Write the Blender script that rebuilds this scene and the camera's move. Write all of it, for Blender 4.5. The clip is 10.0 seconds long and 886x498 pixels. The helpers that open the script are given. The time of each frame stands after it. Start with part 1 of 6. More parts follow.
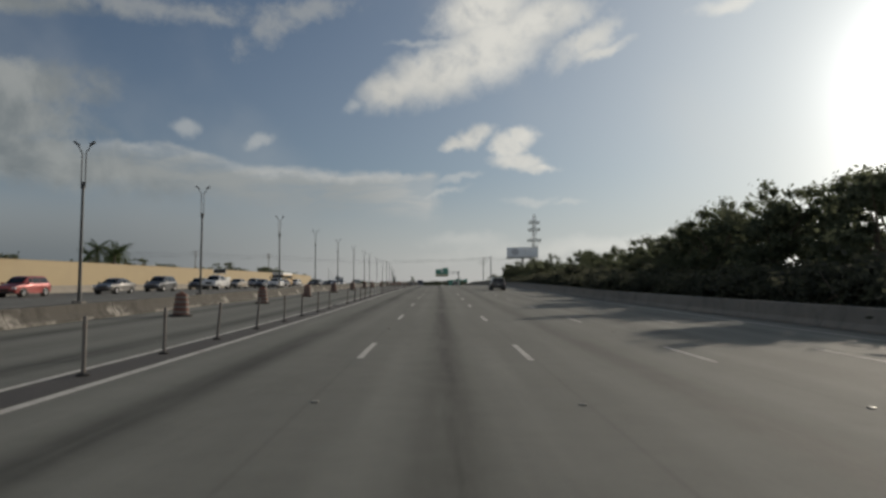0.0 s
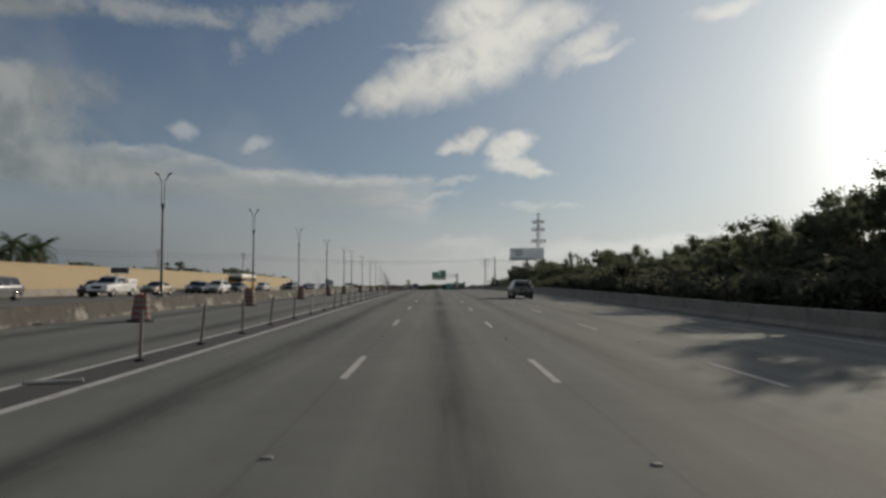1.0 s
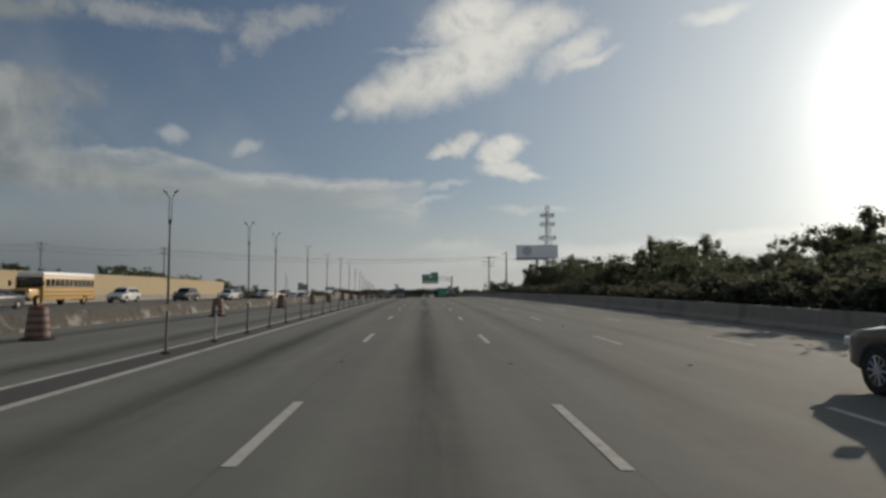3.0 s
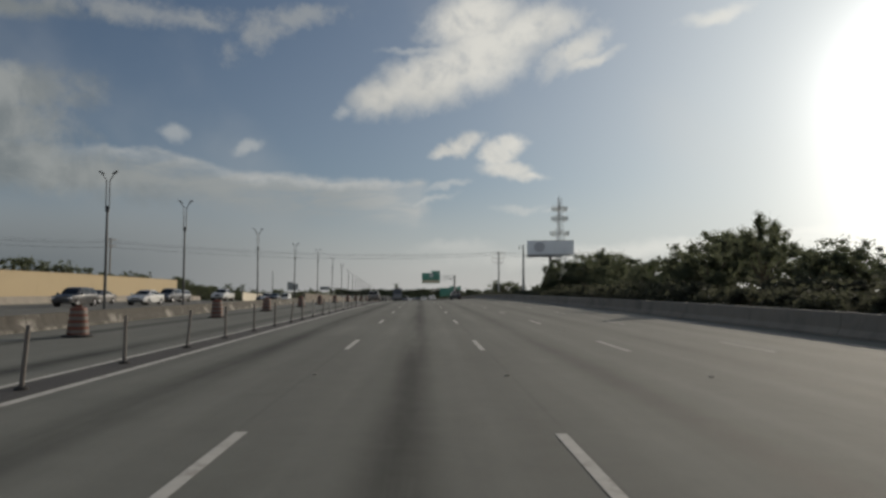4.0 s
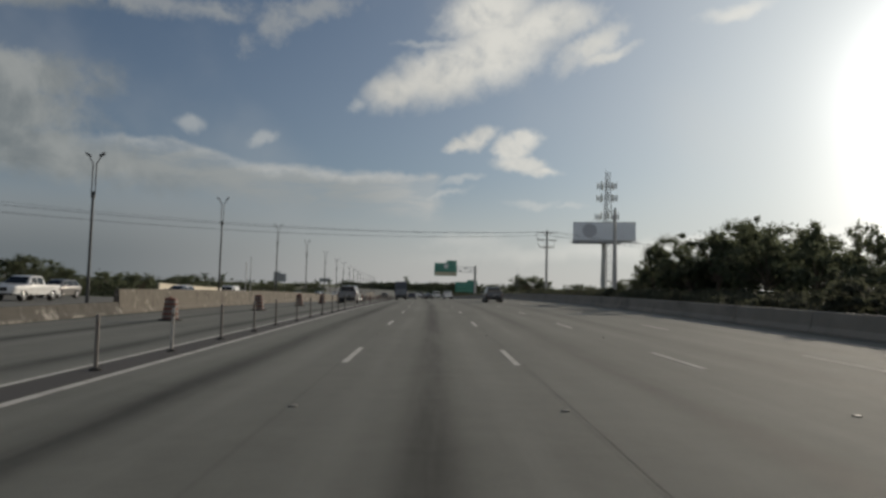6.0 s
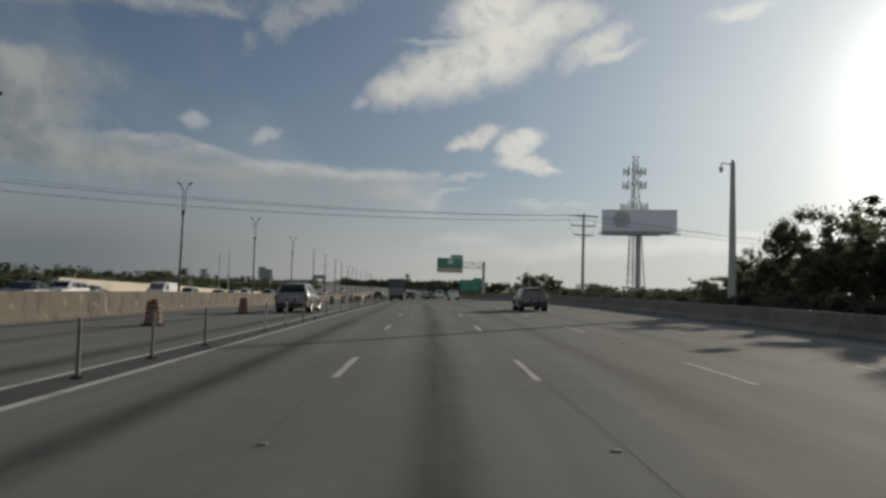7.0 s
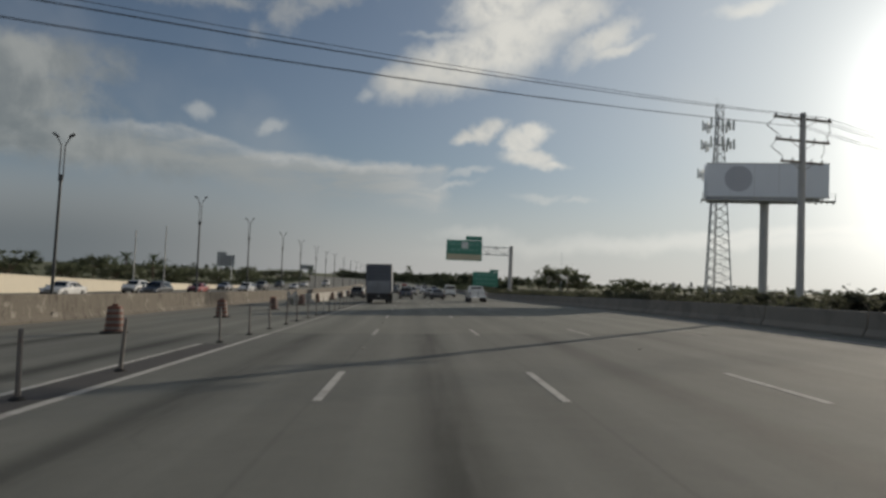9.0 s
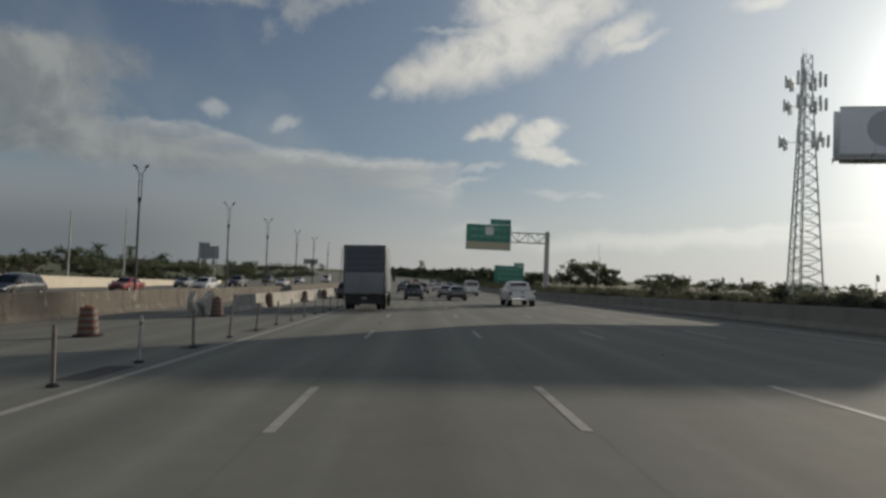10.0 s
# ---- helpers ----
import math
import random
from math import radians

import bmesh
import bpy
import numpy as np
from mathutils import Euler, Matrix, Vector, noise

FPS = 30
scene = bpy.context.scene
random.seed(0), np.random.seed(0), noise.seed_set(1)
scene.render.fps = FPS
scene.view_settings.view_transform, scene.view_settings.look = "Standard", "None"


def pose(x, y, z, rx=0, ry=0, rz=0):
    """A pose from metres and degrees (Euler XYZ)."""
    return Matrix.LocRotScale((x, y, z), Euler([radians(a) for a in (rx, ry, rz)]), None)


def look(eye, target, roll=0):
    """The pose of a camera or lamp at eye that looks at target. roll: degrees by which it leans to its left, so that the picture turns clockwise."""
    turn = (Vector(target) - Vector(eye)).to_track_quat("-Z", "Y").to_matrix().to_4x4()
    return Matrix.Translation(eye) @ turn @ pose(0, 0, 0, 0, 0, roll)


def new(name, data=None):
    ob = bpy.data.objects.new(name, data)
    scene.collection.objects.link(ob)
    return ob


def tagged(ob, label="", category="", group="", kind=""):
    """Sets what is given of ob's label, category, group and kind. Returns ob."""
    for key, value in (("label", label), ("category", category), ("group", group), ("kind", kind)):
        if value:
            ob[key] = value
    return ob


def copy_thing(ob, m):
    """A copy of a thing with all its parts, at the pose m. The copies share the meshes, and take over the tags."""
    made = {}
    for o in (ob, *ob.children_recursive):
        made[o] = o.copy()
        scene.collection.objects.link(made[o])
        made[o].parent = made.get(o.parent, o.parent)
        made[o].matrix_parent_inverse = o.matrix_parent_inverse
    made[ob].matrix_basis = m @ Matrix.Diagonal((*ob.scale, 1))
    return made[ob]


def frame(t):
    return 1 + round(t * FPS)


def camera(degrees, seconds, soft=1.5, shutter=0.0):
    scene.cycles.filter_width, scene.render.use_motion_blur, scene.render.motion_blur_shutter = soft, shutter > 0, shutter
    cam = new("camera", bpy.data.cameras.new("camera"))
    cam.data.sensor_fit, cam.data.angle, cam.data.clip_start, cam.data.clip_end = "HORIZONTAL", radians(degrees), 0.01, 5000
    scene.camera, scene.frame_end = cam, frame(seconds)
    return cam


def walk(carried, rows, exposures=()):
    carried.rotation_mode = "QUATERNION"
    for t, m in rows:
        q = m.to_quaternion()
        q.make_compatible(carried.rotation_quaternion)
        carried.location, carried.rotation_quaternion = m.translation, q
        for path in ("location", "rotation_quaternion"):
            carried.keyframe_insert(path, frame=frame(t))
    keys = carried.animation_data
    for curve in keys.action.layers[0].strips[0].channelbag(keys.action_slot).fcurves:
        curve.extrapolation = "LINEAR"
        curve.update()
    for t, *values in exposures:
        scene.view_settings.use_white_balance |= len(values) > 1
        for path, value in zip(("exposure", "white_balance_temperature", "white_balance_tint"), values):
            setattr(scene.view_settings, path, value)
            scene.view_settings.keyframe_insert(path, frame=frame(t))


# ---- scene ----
cam = camera(68.10, 10.0, soft=2.9)
walk(cam, [
    (0.0, pose(-0.129, 0.000, 1.543, 93.07, 0.03, -0.40)),
    (0.5, pose(-0.183, 13.375, 1.627, 93.22, 0.10, -0.57)),
    (1.0, pose(-0.205, 26.943, 1.734, 93.37, -0.08, -0.69)),
    (1.5, pose(-0.220, 40.387, 1.861, 93.55, 0.44, -0.84)),
    (2.0, pose(-0.178, 53.693, 2.009, 93.63, 0.30, -1.06)),
    (2.5, pose(-0.094, 67.085, 2.167, 93.71, 0.13, -1.38)),
    (4.0, pose(0.283, 106.440, 2.545, 93.70, -0.24, -1.40)),
    (4.5, pose(0.253, 119.244, 2.633, 93.55, -0.00, -0.88)),
    (5.0, pose(0.070, 132.658, 2.700, 93.34, -0.65, -0.49)),
    (5.5, pose(-0.105, 145.554, 2.740, 93.23, -1.02, -0.41)),
    (7.0, pose(-0.549, 184.839, 2.746, 93.00, -1.69, -0.19)),
    (7.5, pose(-0.862, 197.574, 2.698, 92.83, -1.75, 0.07)),
    (8.0, pose(-1.241, 210.526, 2.607, 92.72, -2.21, 0.24)),
    (8.5, pose(-1.553, 223.565, 2.476, 92.61, -2.38, 0.12)),
    (9.0, pose(-1.890, 235.647, 2.325, 92.45, -2.44, 0.10)),
    (9.5, pose(-2.241, 248.994, 2.123, 92.29, -2.19, 0.67)),
    (10.0, pose(-2.810, 261.882, 1.890, 92.06, -2.43, 1.26)),
])

# ---- world, sun ----
SUN_AZ, SUN_EL = 41.6, 15.6
sun_dir = Vector((math.sin(radians(SUN_AZ)) * math.cos(radians(SUN_EL)), math.cos(radians(SUN_AZ)) * math.cos(radians(SUN_EL)), math.sin(radians(SUN_EL))))
sun_data = bpy.data.lights.new("sun", "SUN")
sun_data.energy, sun_data.angle, sun_data.color = 3.3, radians(0.6), (1.0, 0.88, 0.72)
sun_ob = new("sun", sun_data)
sun_ob.matrix_world = look(sun_dir * 200, (0, 0, 0))


class Graph:
    """A short way to write node trees."""

    def __init__(self, tree):
        self.tree = tree
        tree.nodes.clear()

    def node(self, type_name, **values):
        n = self.tree.nodes.new(type_name)
        for key, value in values.items():
            if key == "blend":
                n.blend_type = value
            elif key == "data":
                n.data_type = value
            elif key == "op":
                n.operation = value
            else:
                self.put(n, key, value)
        return n

    def put(self, n, key, value):
        key = int(key[1:]) if key[0] == "i" and key[1:].isdigit() else key.replace("_", " ")
        if isinstance(value, bpy.types.NodeSocket):
            self.tree.links.new(value, n.inputs[key])
        else:
            n.inputs[key].default_value = value

    def math(self, op, a, b=0.0, c=0.0, clamp=False):
        n = self.node("ShaderNodeMath", op=op, i0=a, i1=b, i2=c)
        n.use_clamp = clamp
        return n.outputs[0]

    def vmath(self, op, a, b=(0, 0, 0)):
        n = self.node("ShaderNodeVectorMath", op=op, i0=a, i1=b)
        return n.outputs["Value"] if op in ("DOT_PRODUCT", "LENGTH", "DISTANCE") else n.outputs[0]

    def mix(self, fac, a, b, blend="MIX"):
        n = self.node("ShaderNodeMix", data="RGBA", blend=blend, i0=fac, i6=a, i7=b)
        return n.outputs[2]

    def noise(self, vector, scale, detail=4.0, rough=0.55, distort=0.0):
        return self.node("ShaderNodeTexNoise", Vector=vector, Scale=scale, Detail=detail, Roughness=rough, Distortion=distort).outputs["Fac"]

    def ramp(self, value, low, high, out_low=0.0, out_high=1.0):
        n = self.node("ShaderNodeMapRange", i0=value, i1=low, i2=high, i3=out_low, i4=out_high)
        n.interpolation_type = "SMOOTHSTEP"
        return n.outputs[0]


def build_world():
    world = bpy.data.worlds.new("evening_sky")
    scene.world = world
    world.use_nodes = True
    g = Graph(world.node_tree)
    sky = g.node("ShaderNodeTexSky")
    sky.sky_type, sky.sun_disc = "NISHITA", False
    sky.sun_elevation, sky.sun_rotation = radians(SUN_EL), radians(SUN_AZ)
    sky.air_density, sky.dust_density, sky.ozone_density = 1.0, 0.6, 2.5
    d = g.node("ShaderNodeTexCoord").outputs["Generated"]
    sep = g.node("ShaderNodeSeparateXYZ", Vector=d)
    x, y, z = sep.outputs
    ahead = g.math("MAXIMUM", y, 0.05)
    warp_a = g.node("ShaderNodeTexNoise", Vector=d, Scale=13.0, Detail=3.0, Roughness=0.5).outputs["Color"]
    warp_b = g.node("ShaderNodeTexNoise", Vector=d, Scale=48.0, Detail=6.0, Roughness=0.62).outputs["Color"]
    shift = g.vmath("ADD", g.vmath("MULTIPLY", g.vmath("SUBTRACT", warp_a, (0.5, 0.5, 0.5)), (0.045, 0.045, 0.035)), g.vmath("MULTIPLY", g.vmath("SUBTRACT", warp_b, (0.5, 0.5, 0.5)), (0.022, 0.022, 0.018)))
    moved = g.node("ShaderNodeSeparateXYZ", Vector=shift)
    plain_u, plain_v = g.math("DIVIDE", x, ahead), g.math("DIVIDE", z, ahead)
    u, v = g.math("ADD", plain_u, moved.outputs[0]), g.math("ADD", plain_v, moved.outputs[2])
    front = g.ramp(y, 0.1, 0.35)
    wobble = g.noise(d, 22.0, 8.0, 0.62, 0.4)
    fine = g.noise(d, 70.0, 7.0, 0.65)
    coarse = g.noise(d, 3.2, 5.0, 0.5)
    edge = g.math("ADD", g.math("MULTIPLY", g.math("SUBTRACT", wobble, 0.5), 2.6), g.math("MULTIPLY", g.math("SUBTRACT", fine, 0.5), 1.3))

    def cloud(cu, cv, ru, rv, turn, ragged, soft):
        c, s = math.cos(radians(turn)), math.sin(radians(turn))
        du, dv = g.math("SUBTRACT", u, cu), g.math("SUBTRACT", v, cv)
        a = g.math("MULTIPLY_ADD", du, c / ru, g.math("MULTIPLY", dv, s / ru))
        b = g.math("MULTIPLY_ADD", du, -s / rv, g.math("MULTIPLY", dv, c / rv))
        r = g.math("SQRT", g.math("ADD", g.math("MULTIPLY", a, a), g.math("MULTIPLY", b, b)))
        r = g.math("ADD", r, g.math("MULTIPLY", edge, ragged))
        return g.ramp(r, 1.0 + soft, 1.0 - soft)

    def union(parts):
        total = cloud(*parts[0])
        for p in parts[1:]:
            total = g.math("MAXIMUM", total, cloud(*p))
        return g.math("MULTIPLY", total, front)

    # (across, up, half width, half height, turn, raggedness, softness)
    bright = union([(-0.060, 0.303, 0.060, 0.024, 20, 0.40, 0.60), (0.010, 0.330, 0.085, 0.040, 18, 0.38, 0.50), (0.085, 0.370, 0.095, 0.050, 26, 0.36, 0.48),
                    (0.070, 0.424, 0.070, 0.036, 12, 0.40, 0.50), (0.155, 0.408, 0.080, 0.030, 20, 0.42, 0.52),
                    (0.232, 0.378, 0.052, 0.022, 38, 0.75, 0.70), (0.250, 0.362, 0.044, 0.008, 24, 0.60, 0.75),
                    (0.060, 0.230, 0.027, 0.016, 26, 0.42, 0.48), (0.030, 0.216, 0.026, 0.008, 16, 0.45, 0.65),
                    (0.130, 0.228, 0.022, 0.016, 20, 0.40, 0.46), (0.112, 0.209, 0.024, 0.023, 0, 0.45, 0.46), (0.126, 0.188, 0.035, 0.011, 0, 0.45, 0.52),
                    (0.157, 0.181, 0.026, 0.006, 0, 0.45, 0.75), (0.456, 0.440, 0.050, 0.010, 14, 0.40, 0.75)])
    faint = union([(-0.391, 0.242, 0.019, 0.012, -15, 0.34, 0.60), (-0.270, 0.223, 0.019, 0.008, 18, 0.34, 0.60), (-0.140, 0.275, 0.012, 0.007, 20, 0.30, 0.85),
                   (0.035, 0.162, 0.026, 0.004, 10, 0.50, 0.80), (0.005, 0.142, 0.032, 0.004, 8, 0.50, 0.80),
                   (0.147, 0.128, 0.036, 0.006, 3, 0.45, 0.70), (0.205, 0.124, 0.020, 0.003, 0, 0.45, 0.80), (-0.020, 0.377, 0.036, 0.005, 4, 0.45, 0.85),
                   (0.040, 0.066, 0.050, 0.010, 0, 0.40, 0.85)])
    grey = union([(-0.680, 0.312, 0.150, 0.038, -4, 0.42, 0.45), (-0.700, 0.262, 0.150, 0.046, -8, 0.42, 0.45), (-0.670, 0.214, 0.200, 0.034, -12, 0.42, 0.55), (-0.600, 0.180, 0.240, 0.028, -6, 0.42, 0.65),
                  (-0.700, 0.440, 0.160, 0.016, -4, 0.60, 0.80)])
    wisps = union([(-0.450, 0.432, 0.110, 0.016, -6, 1.1, 0.90), (-0.360, 0.418, 0.050, 0.010, -14, 1.1, 0.90), (-0.262, 0.400, 0.046, 0.020, 30, 1.4, 0.95), (-0.205, 0.425, 0.050, 0.012, 8, 1.2, 0.95)])
    streak = union([(0.470, 0.086, 0.230, 0.0075, 6.5, 0.22, 0.95), (0.400, 0.070, 0.260, 0.012, 4.0, 0.25, 0.95)])
    # a long flat cloud with a brighter upper rim
    soft_v = g.math("ADD", g.math("ADD", plain_v, g.math("MULTIPLY", moved.outputs[2], 0.75)), g.math("MULTIPLY", g.math("SUBTRACT", wobble, 0.5), 0.022))
    step = g.math("MULTIPLY", g.math("MINIMUM", g.math("MAXIMUM", g.math("SUBTRACT", -0.25, plain_u), 0.0), 0.165), 0.19)
    crest = g.math("ADD", g.math("MULTIPLY_ADD", plain_u, -0.040, 0.170), step)
    below = g.math("SUBTRACT", crest, soft_v)
    flat = g.math("MULTIPLY", g.ramp(below, -0.004, 0.010), g.ramp(below, 0.085, 0.040, 0.15, 1.0))
    flat = g.math("MULTIPLY", flat, g.math("MULTIPLY", g.ramp(u, 0.012, -0.018), g.ramp(u, -0.60, -0.42)))
    flat = g.math("MULTIPLY", g.math("MULTIPLY", flat, front), g.ramp(plain_v, 0.06, 0.12))
    rim = g.math("MULTIPLY", g.ramp(below, 0.026, 0.003), g.ramp(wobble, 0.30, 0.62, 0.35, 1.0))
    rolls = g.noise(g.node("ShaderNodeCombineXYZ", X=g.math("MULTIPLY", plain_u, 9.0), Y=g.math("MULTIPLY", plain_v, 38.0)).outputs[0], 1.0, 5.0, 0.6, 0.6)
    flat = g.math("MULTIPLY", flat, g.ramp(rolls, 0.34, 0.62, 0.45, 1.0))
    # low grey bank towards the side away from the sun
    bank = g.math("MULTIPLY", g.ramp(plain_u, 0.05, -0.62), g.ramp(plain_v, 0.17, 0.03))
    bank = g.math("MULTIPLY", g.math("MULTIPLY", bank, front), 0.92)
    # thin high cloud all round
    veil = g.math("MULTIPLY", g.ramp(coarse, 0.5, 0.75), 0.25)

    strength = 0.042
    base = g.mix(1.0, sky.outputs[0], (strength * 0.70, strength * 0.95, strength * 1.12, 1), "MULTIPLY")
    to_sun = g.vmath("DOT_PRODUCT", d, tuple(sun_dir))
    angle = g.math("ARCCOSINE", g.math("MINIMUM", to_sun, 1.0))
    near = g.math("POWER", 2.718, g.math("MULTIPLY", g.math("MULTIPLY", angle, angle), -1 / (2 * 0.076 ** 2)))
    wide = g.math("POWER", 2.718, g.math("MULTIPLY", angle, -1 / 0.30))
    base = g.mix(g.math("ADD", 0.02, g.ramp(z, 0.50, 0.1, 0.0, 0.22)), base, (0.27, 0.275, 0.275, 1))
    base = g.mix(veil, base, (0.36, 0.37, 0.37, 1))
    base = g.mix(g.math("MULTIPLY", g.ramp(z, 0.18, 0.0), 0.80), base, (0.41, 0.403, 0.40, 1))
    shade = g.ramp(g.math("ADD", coarse, g.math("MULTIPLY", wobble, 0.6)), 0.6, 1.0)
    puff = g.ramp(g.noise(d, 9.0, 7.0, 0.6, 0.5), 0.42, 0.66)
    grey_tone = g.mix(g.math("MULTIPLY_ADD", shade, 0.35, g.math("MULTIPLY", puff, 0.65)), (0.135, 0.155, 0.160, 1), (0.31, 0.32, 0.305, 1))
    base = g.mix(g.math("MULTIPLY", grey, 0.82), base, grey_tone)
    base = g.mix(g.math("MULTIPLY", wisps, 0.55), base, (0.33, 0.335, 0.32, 1))
    end = g.ramp(plain_u, -0.16, 0.0)
    base = g.mix(g.math("MULTIPLY", flat, 0.80), base, g.mix(g.math("MAXIMUM", rim, g.math("MULTIPLY", end, 0.75)), (0.27, 0.285, 0.28, 1), (0.46, 0.46, 0.44, 1)))
    base = g.mix(bank, base, (0.115, 0.137, 0.150, 1))
    body = g.ramp(g.math("ADD", wobble, g.math("MULTIPLY", fine, 0.5)), 0.35, 0.85, 0.55, 1.0)
    base = g.mix(g.math("MULTIPLY", g.math("MULTIPLY", bright, body), 0.92), base, g.mix(shade, (0.50, 0.49, 0.45, 1), (0.66, 0.64, 0.58, 1)))
    base = g.mix(g.math("MULTIPLY", faint, 0.42), base, (0.52, 0.52, 0.49, 1))
    base = g.mix(g.math("MULTIPLY", wide, g.ramp(z, 0.42, 0.08, 1.12, 1.50), clamp=True), base, (0.63, 0.632, 0.615, 1))
    near = g.math("MULTIPLY", near, g.ramp(z, 0.44, 0.17, 0.25, 1.25))
    base = g.mix(g.math("MULTIPLY", streak, 0.30), base, (0.88, 0.84, 0.77, 1))
    # unseen broken cloud, lit from the front, added behind the view as fill light
    around = g.math("MULTIPLY", g.ramp(g.math("MULTIPLY_ADD", fine, 0.12, g.noise(d, 3.6, 7.0, 0.6, 0.3)), 0.54, 0.66), g.ramp(y, 0.12, -0.15))
    base = g.mix(g.math("MULTIPLY", around, 0.85), base, (0.98, 0.965, 0.92, 1))
    # glow round the sun: hazy air, with windscreen glare painted into the sky
    glow = g.node("ShaderNodeCombineColor", Red=g.math("MULTIPLY_ADD", near, 2.3, g.math("MULTIPLY", wide, 0.44)),
                  Green=g.math("MULTIPLY_ADD", near, 2.27, g.math("MULTIPLY", wide, 0.44)),
                  Blue=g.math("MULTIPLY_ADD", near, 2.2, g.math("MULTIPLY", wide, 0.40))).outputs[0]
    # round pale patch low in the sky, below the sun
    low_dir = Vector((math.sin(radians(37)) * math.cos(radians(6)), math.cos(radians(37)) * math.cos(radians(6)), math.sin(radians(6))))
    low_angle = g.math("ARCCOSINE", g.math("MINIMUM", g.vmath("DOT_PRODUCT", d, tuple(low_dir)), 1.0))
    low = g.math("POWER", 2.718, g.math("MULTIPLY", g.math("MULTIPLY", low_angle, low_angle), -1 / (2 * 0.075 ** 2)))
    base = g.mix(g.math("MULTIPLY", low, 0.75, clamp=True), base, (1.15, 1.12, 1.04, 1))
    base = g.mix(1.0, base, glow, "ADD")
    back = g.node("ShaderNodeBackground", Color=base, Strength=1.0)
    out = g.node("ShaderNodeOutputWorld")
    g.tree.links.new(back.outputs[0], out.inputs["Surface"])


build_world()
scene.view_settings.exposure = 0.0


# ---- materials ----
def material(name, colour, rough=0.6, metal=0.0, vary=0.15, scale=3.0, grain=60.0, bump=0.0, coat=0.0, spec=0.5, dirt=None, dirt_amount=0.3, through_light=0.0):
    """A surface with large and fine variation; dirt: a second colour in uneven stains."""
    m = bpy.data.materials.new(name)
    m.use_nodes = True
    g = Graph(m.node_tree)
    p = g.node("ShaderNodeNewGeometry").outputs["Position"]
    big, small = g.noise(p, scale, 5.0, 0.6), g.noise(p, grain, 3.0, 0.6)
    lift = g.math("ADD", g.math("MULTIPLY", g.math("SUBTRACT", big, 0.5), 2 * vary), g.math("MULTIPLY", g.math("SUBTRACT", small, 0.5), vary))
    tone = g.math("ADD", lift, 1.0)
    col = g.node("ShaderNodeVectorMath", op="SCALE", i0=colour[:3], Scale=tone).outputs[0]
    if dirt:
        stain = g.ramp(g.noise(p, scale * 0.6, 6.0, 0.7, 0.6), 0.48, 0.68)
        col = g.mix(g.math("MULTIPLY", stain, dirt_amount), col, (*dirt, 1))
    bsdf = g.node("ShaderNodeBsdfPrincipled", Base_Color=col, Metallic=metal, IOR=1.45)
    g.put(bsdf, "Roughness", g.math("MULTIPLY_ADD", g.math("SUBTRACT", big, 0.5), 0.25, rough, clamp=True))
    g.put(bsdf, "Coat Weight", coat)
    g.put(bsdf, "Coat Roughness", 0.06)
    g.put(bsdf, "Specular IOR Level", spec)
    if bump:
        b = g.node("ShaderNodeBump", Strength=bump, Distance=0.02, Height=small)
        g.put(bsdf, "Normal", b.outputs[0])
    out = g.node("ShaderNodeOutputMaterial")
    if through_light:
        t = g.node("ShaderNodeBsdfTranslucent", Color=col)
        mixed = g.node("ShaderNodeMixShader", Fac=through_light)
        g.tree.links.new(bsdf.outputs[0], mixed.inputs[1])
        g.tree.links.new(t.outputs[0], mixed.inputs[2])
        g.tree.links.new(mixed.outputs[0], out.inputs[0])
    else:
        g.tree.links.new(bsdf.outputs[0], out.inputs[0])
    return m


def leaf_material(name, dark, light, share=0.4):
    m = bpy.data.materials.new(name)
    m.use_nodes = True
    g = Graph(m.node_tree)
    r = g.node("ShaderNodeNewGeometry").outputs["Random Per Island"]
    o = g.node("ShaderNodeObjectInfo").outputs["Random"]
    f = g.math("MULTIPLY_ADD", r, 0.7, g.math("MULTIPLY", o, 0.3))
    col = g.mix(f, (*dark, 1), (*light, 1))
    bsdf = g.node("ShaderNodeBsdfPrincipled", Base_Color=col, Roughness=0.75)
    g.put(bsdf, "Specular IOR Level", 0.2)
    t = g.node("ShaderNodeBsdfTranslucent", Color=col)
    mixed = g.node("ShaderNodeMixShader", Fac=share)
    g.tree.links.new(bsdf.outputs[0], mixed.inputs[1])
    g.tree.links.new(t.outputs[0], mixed.inputs[2])
    g.tree.links.new(mixed.outputs[0], g.node("ShaderNodeOutputMaterial").inputs[0])
    return m


DECK = 257.2


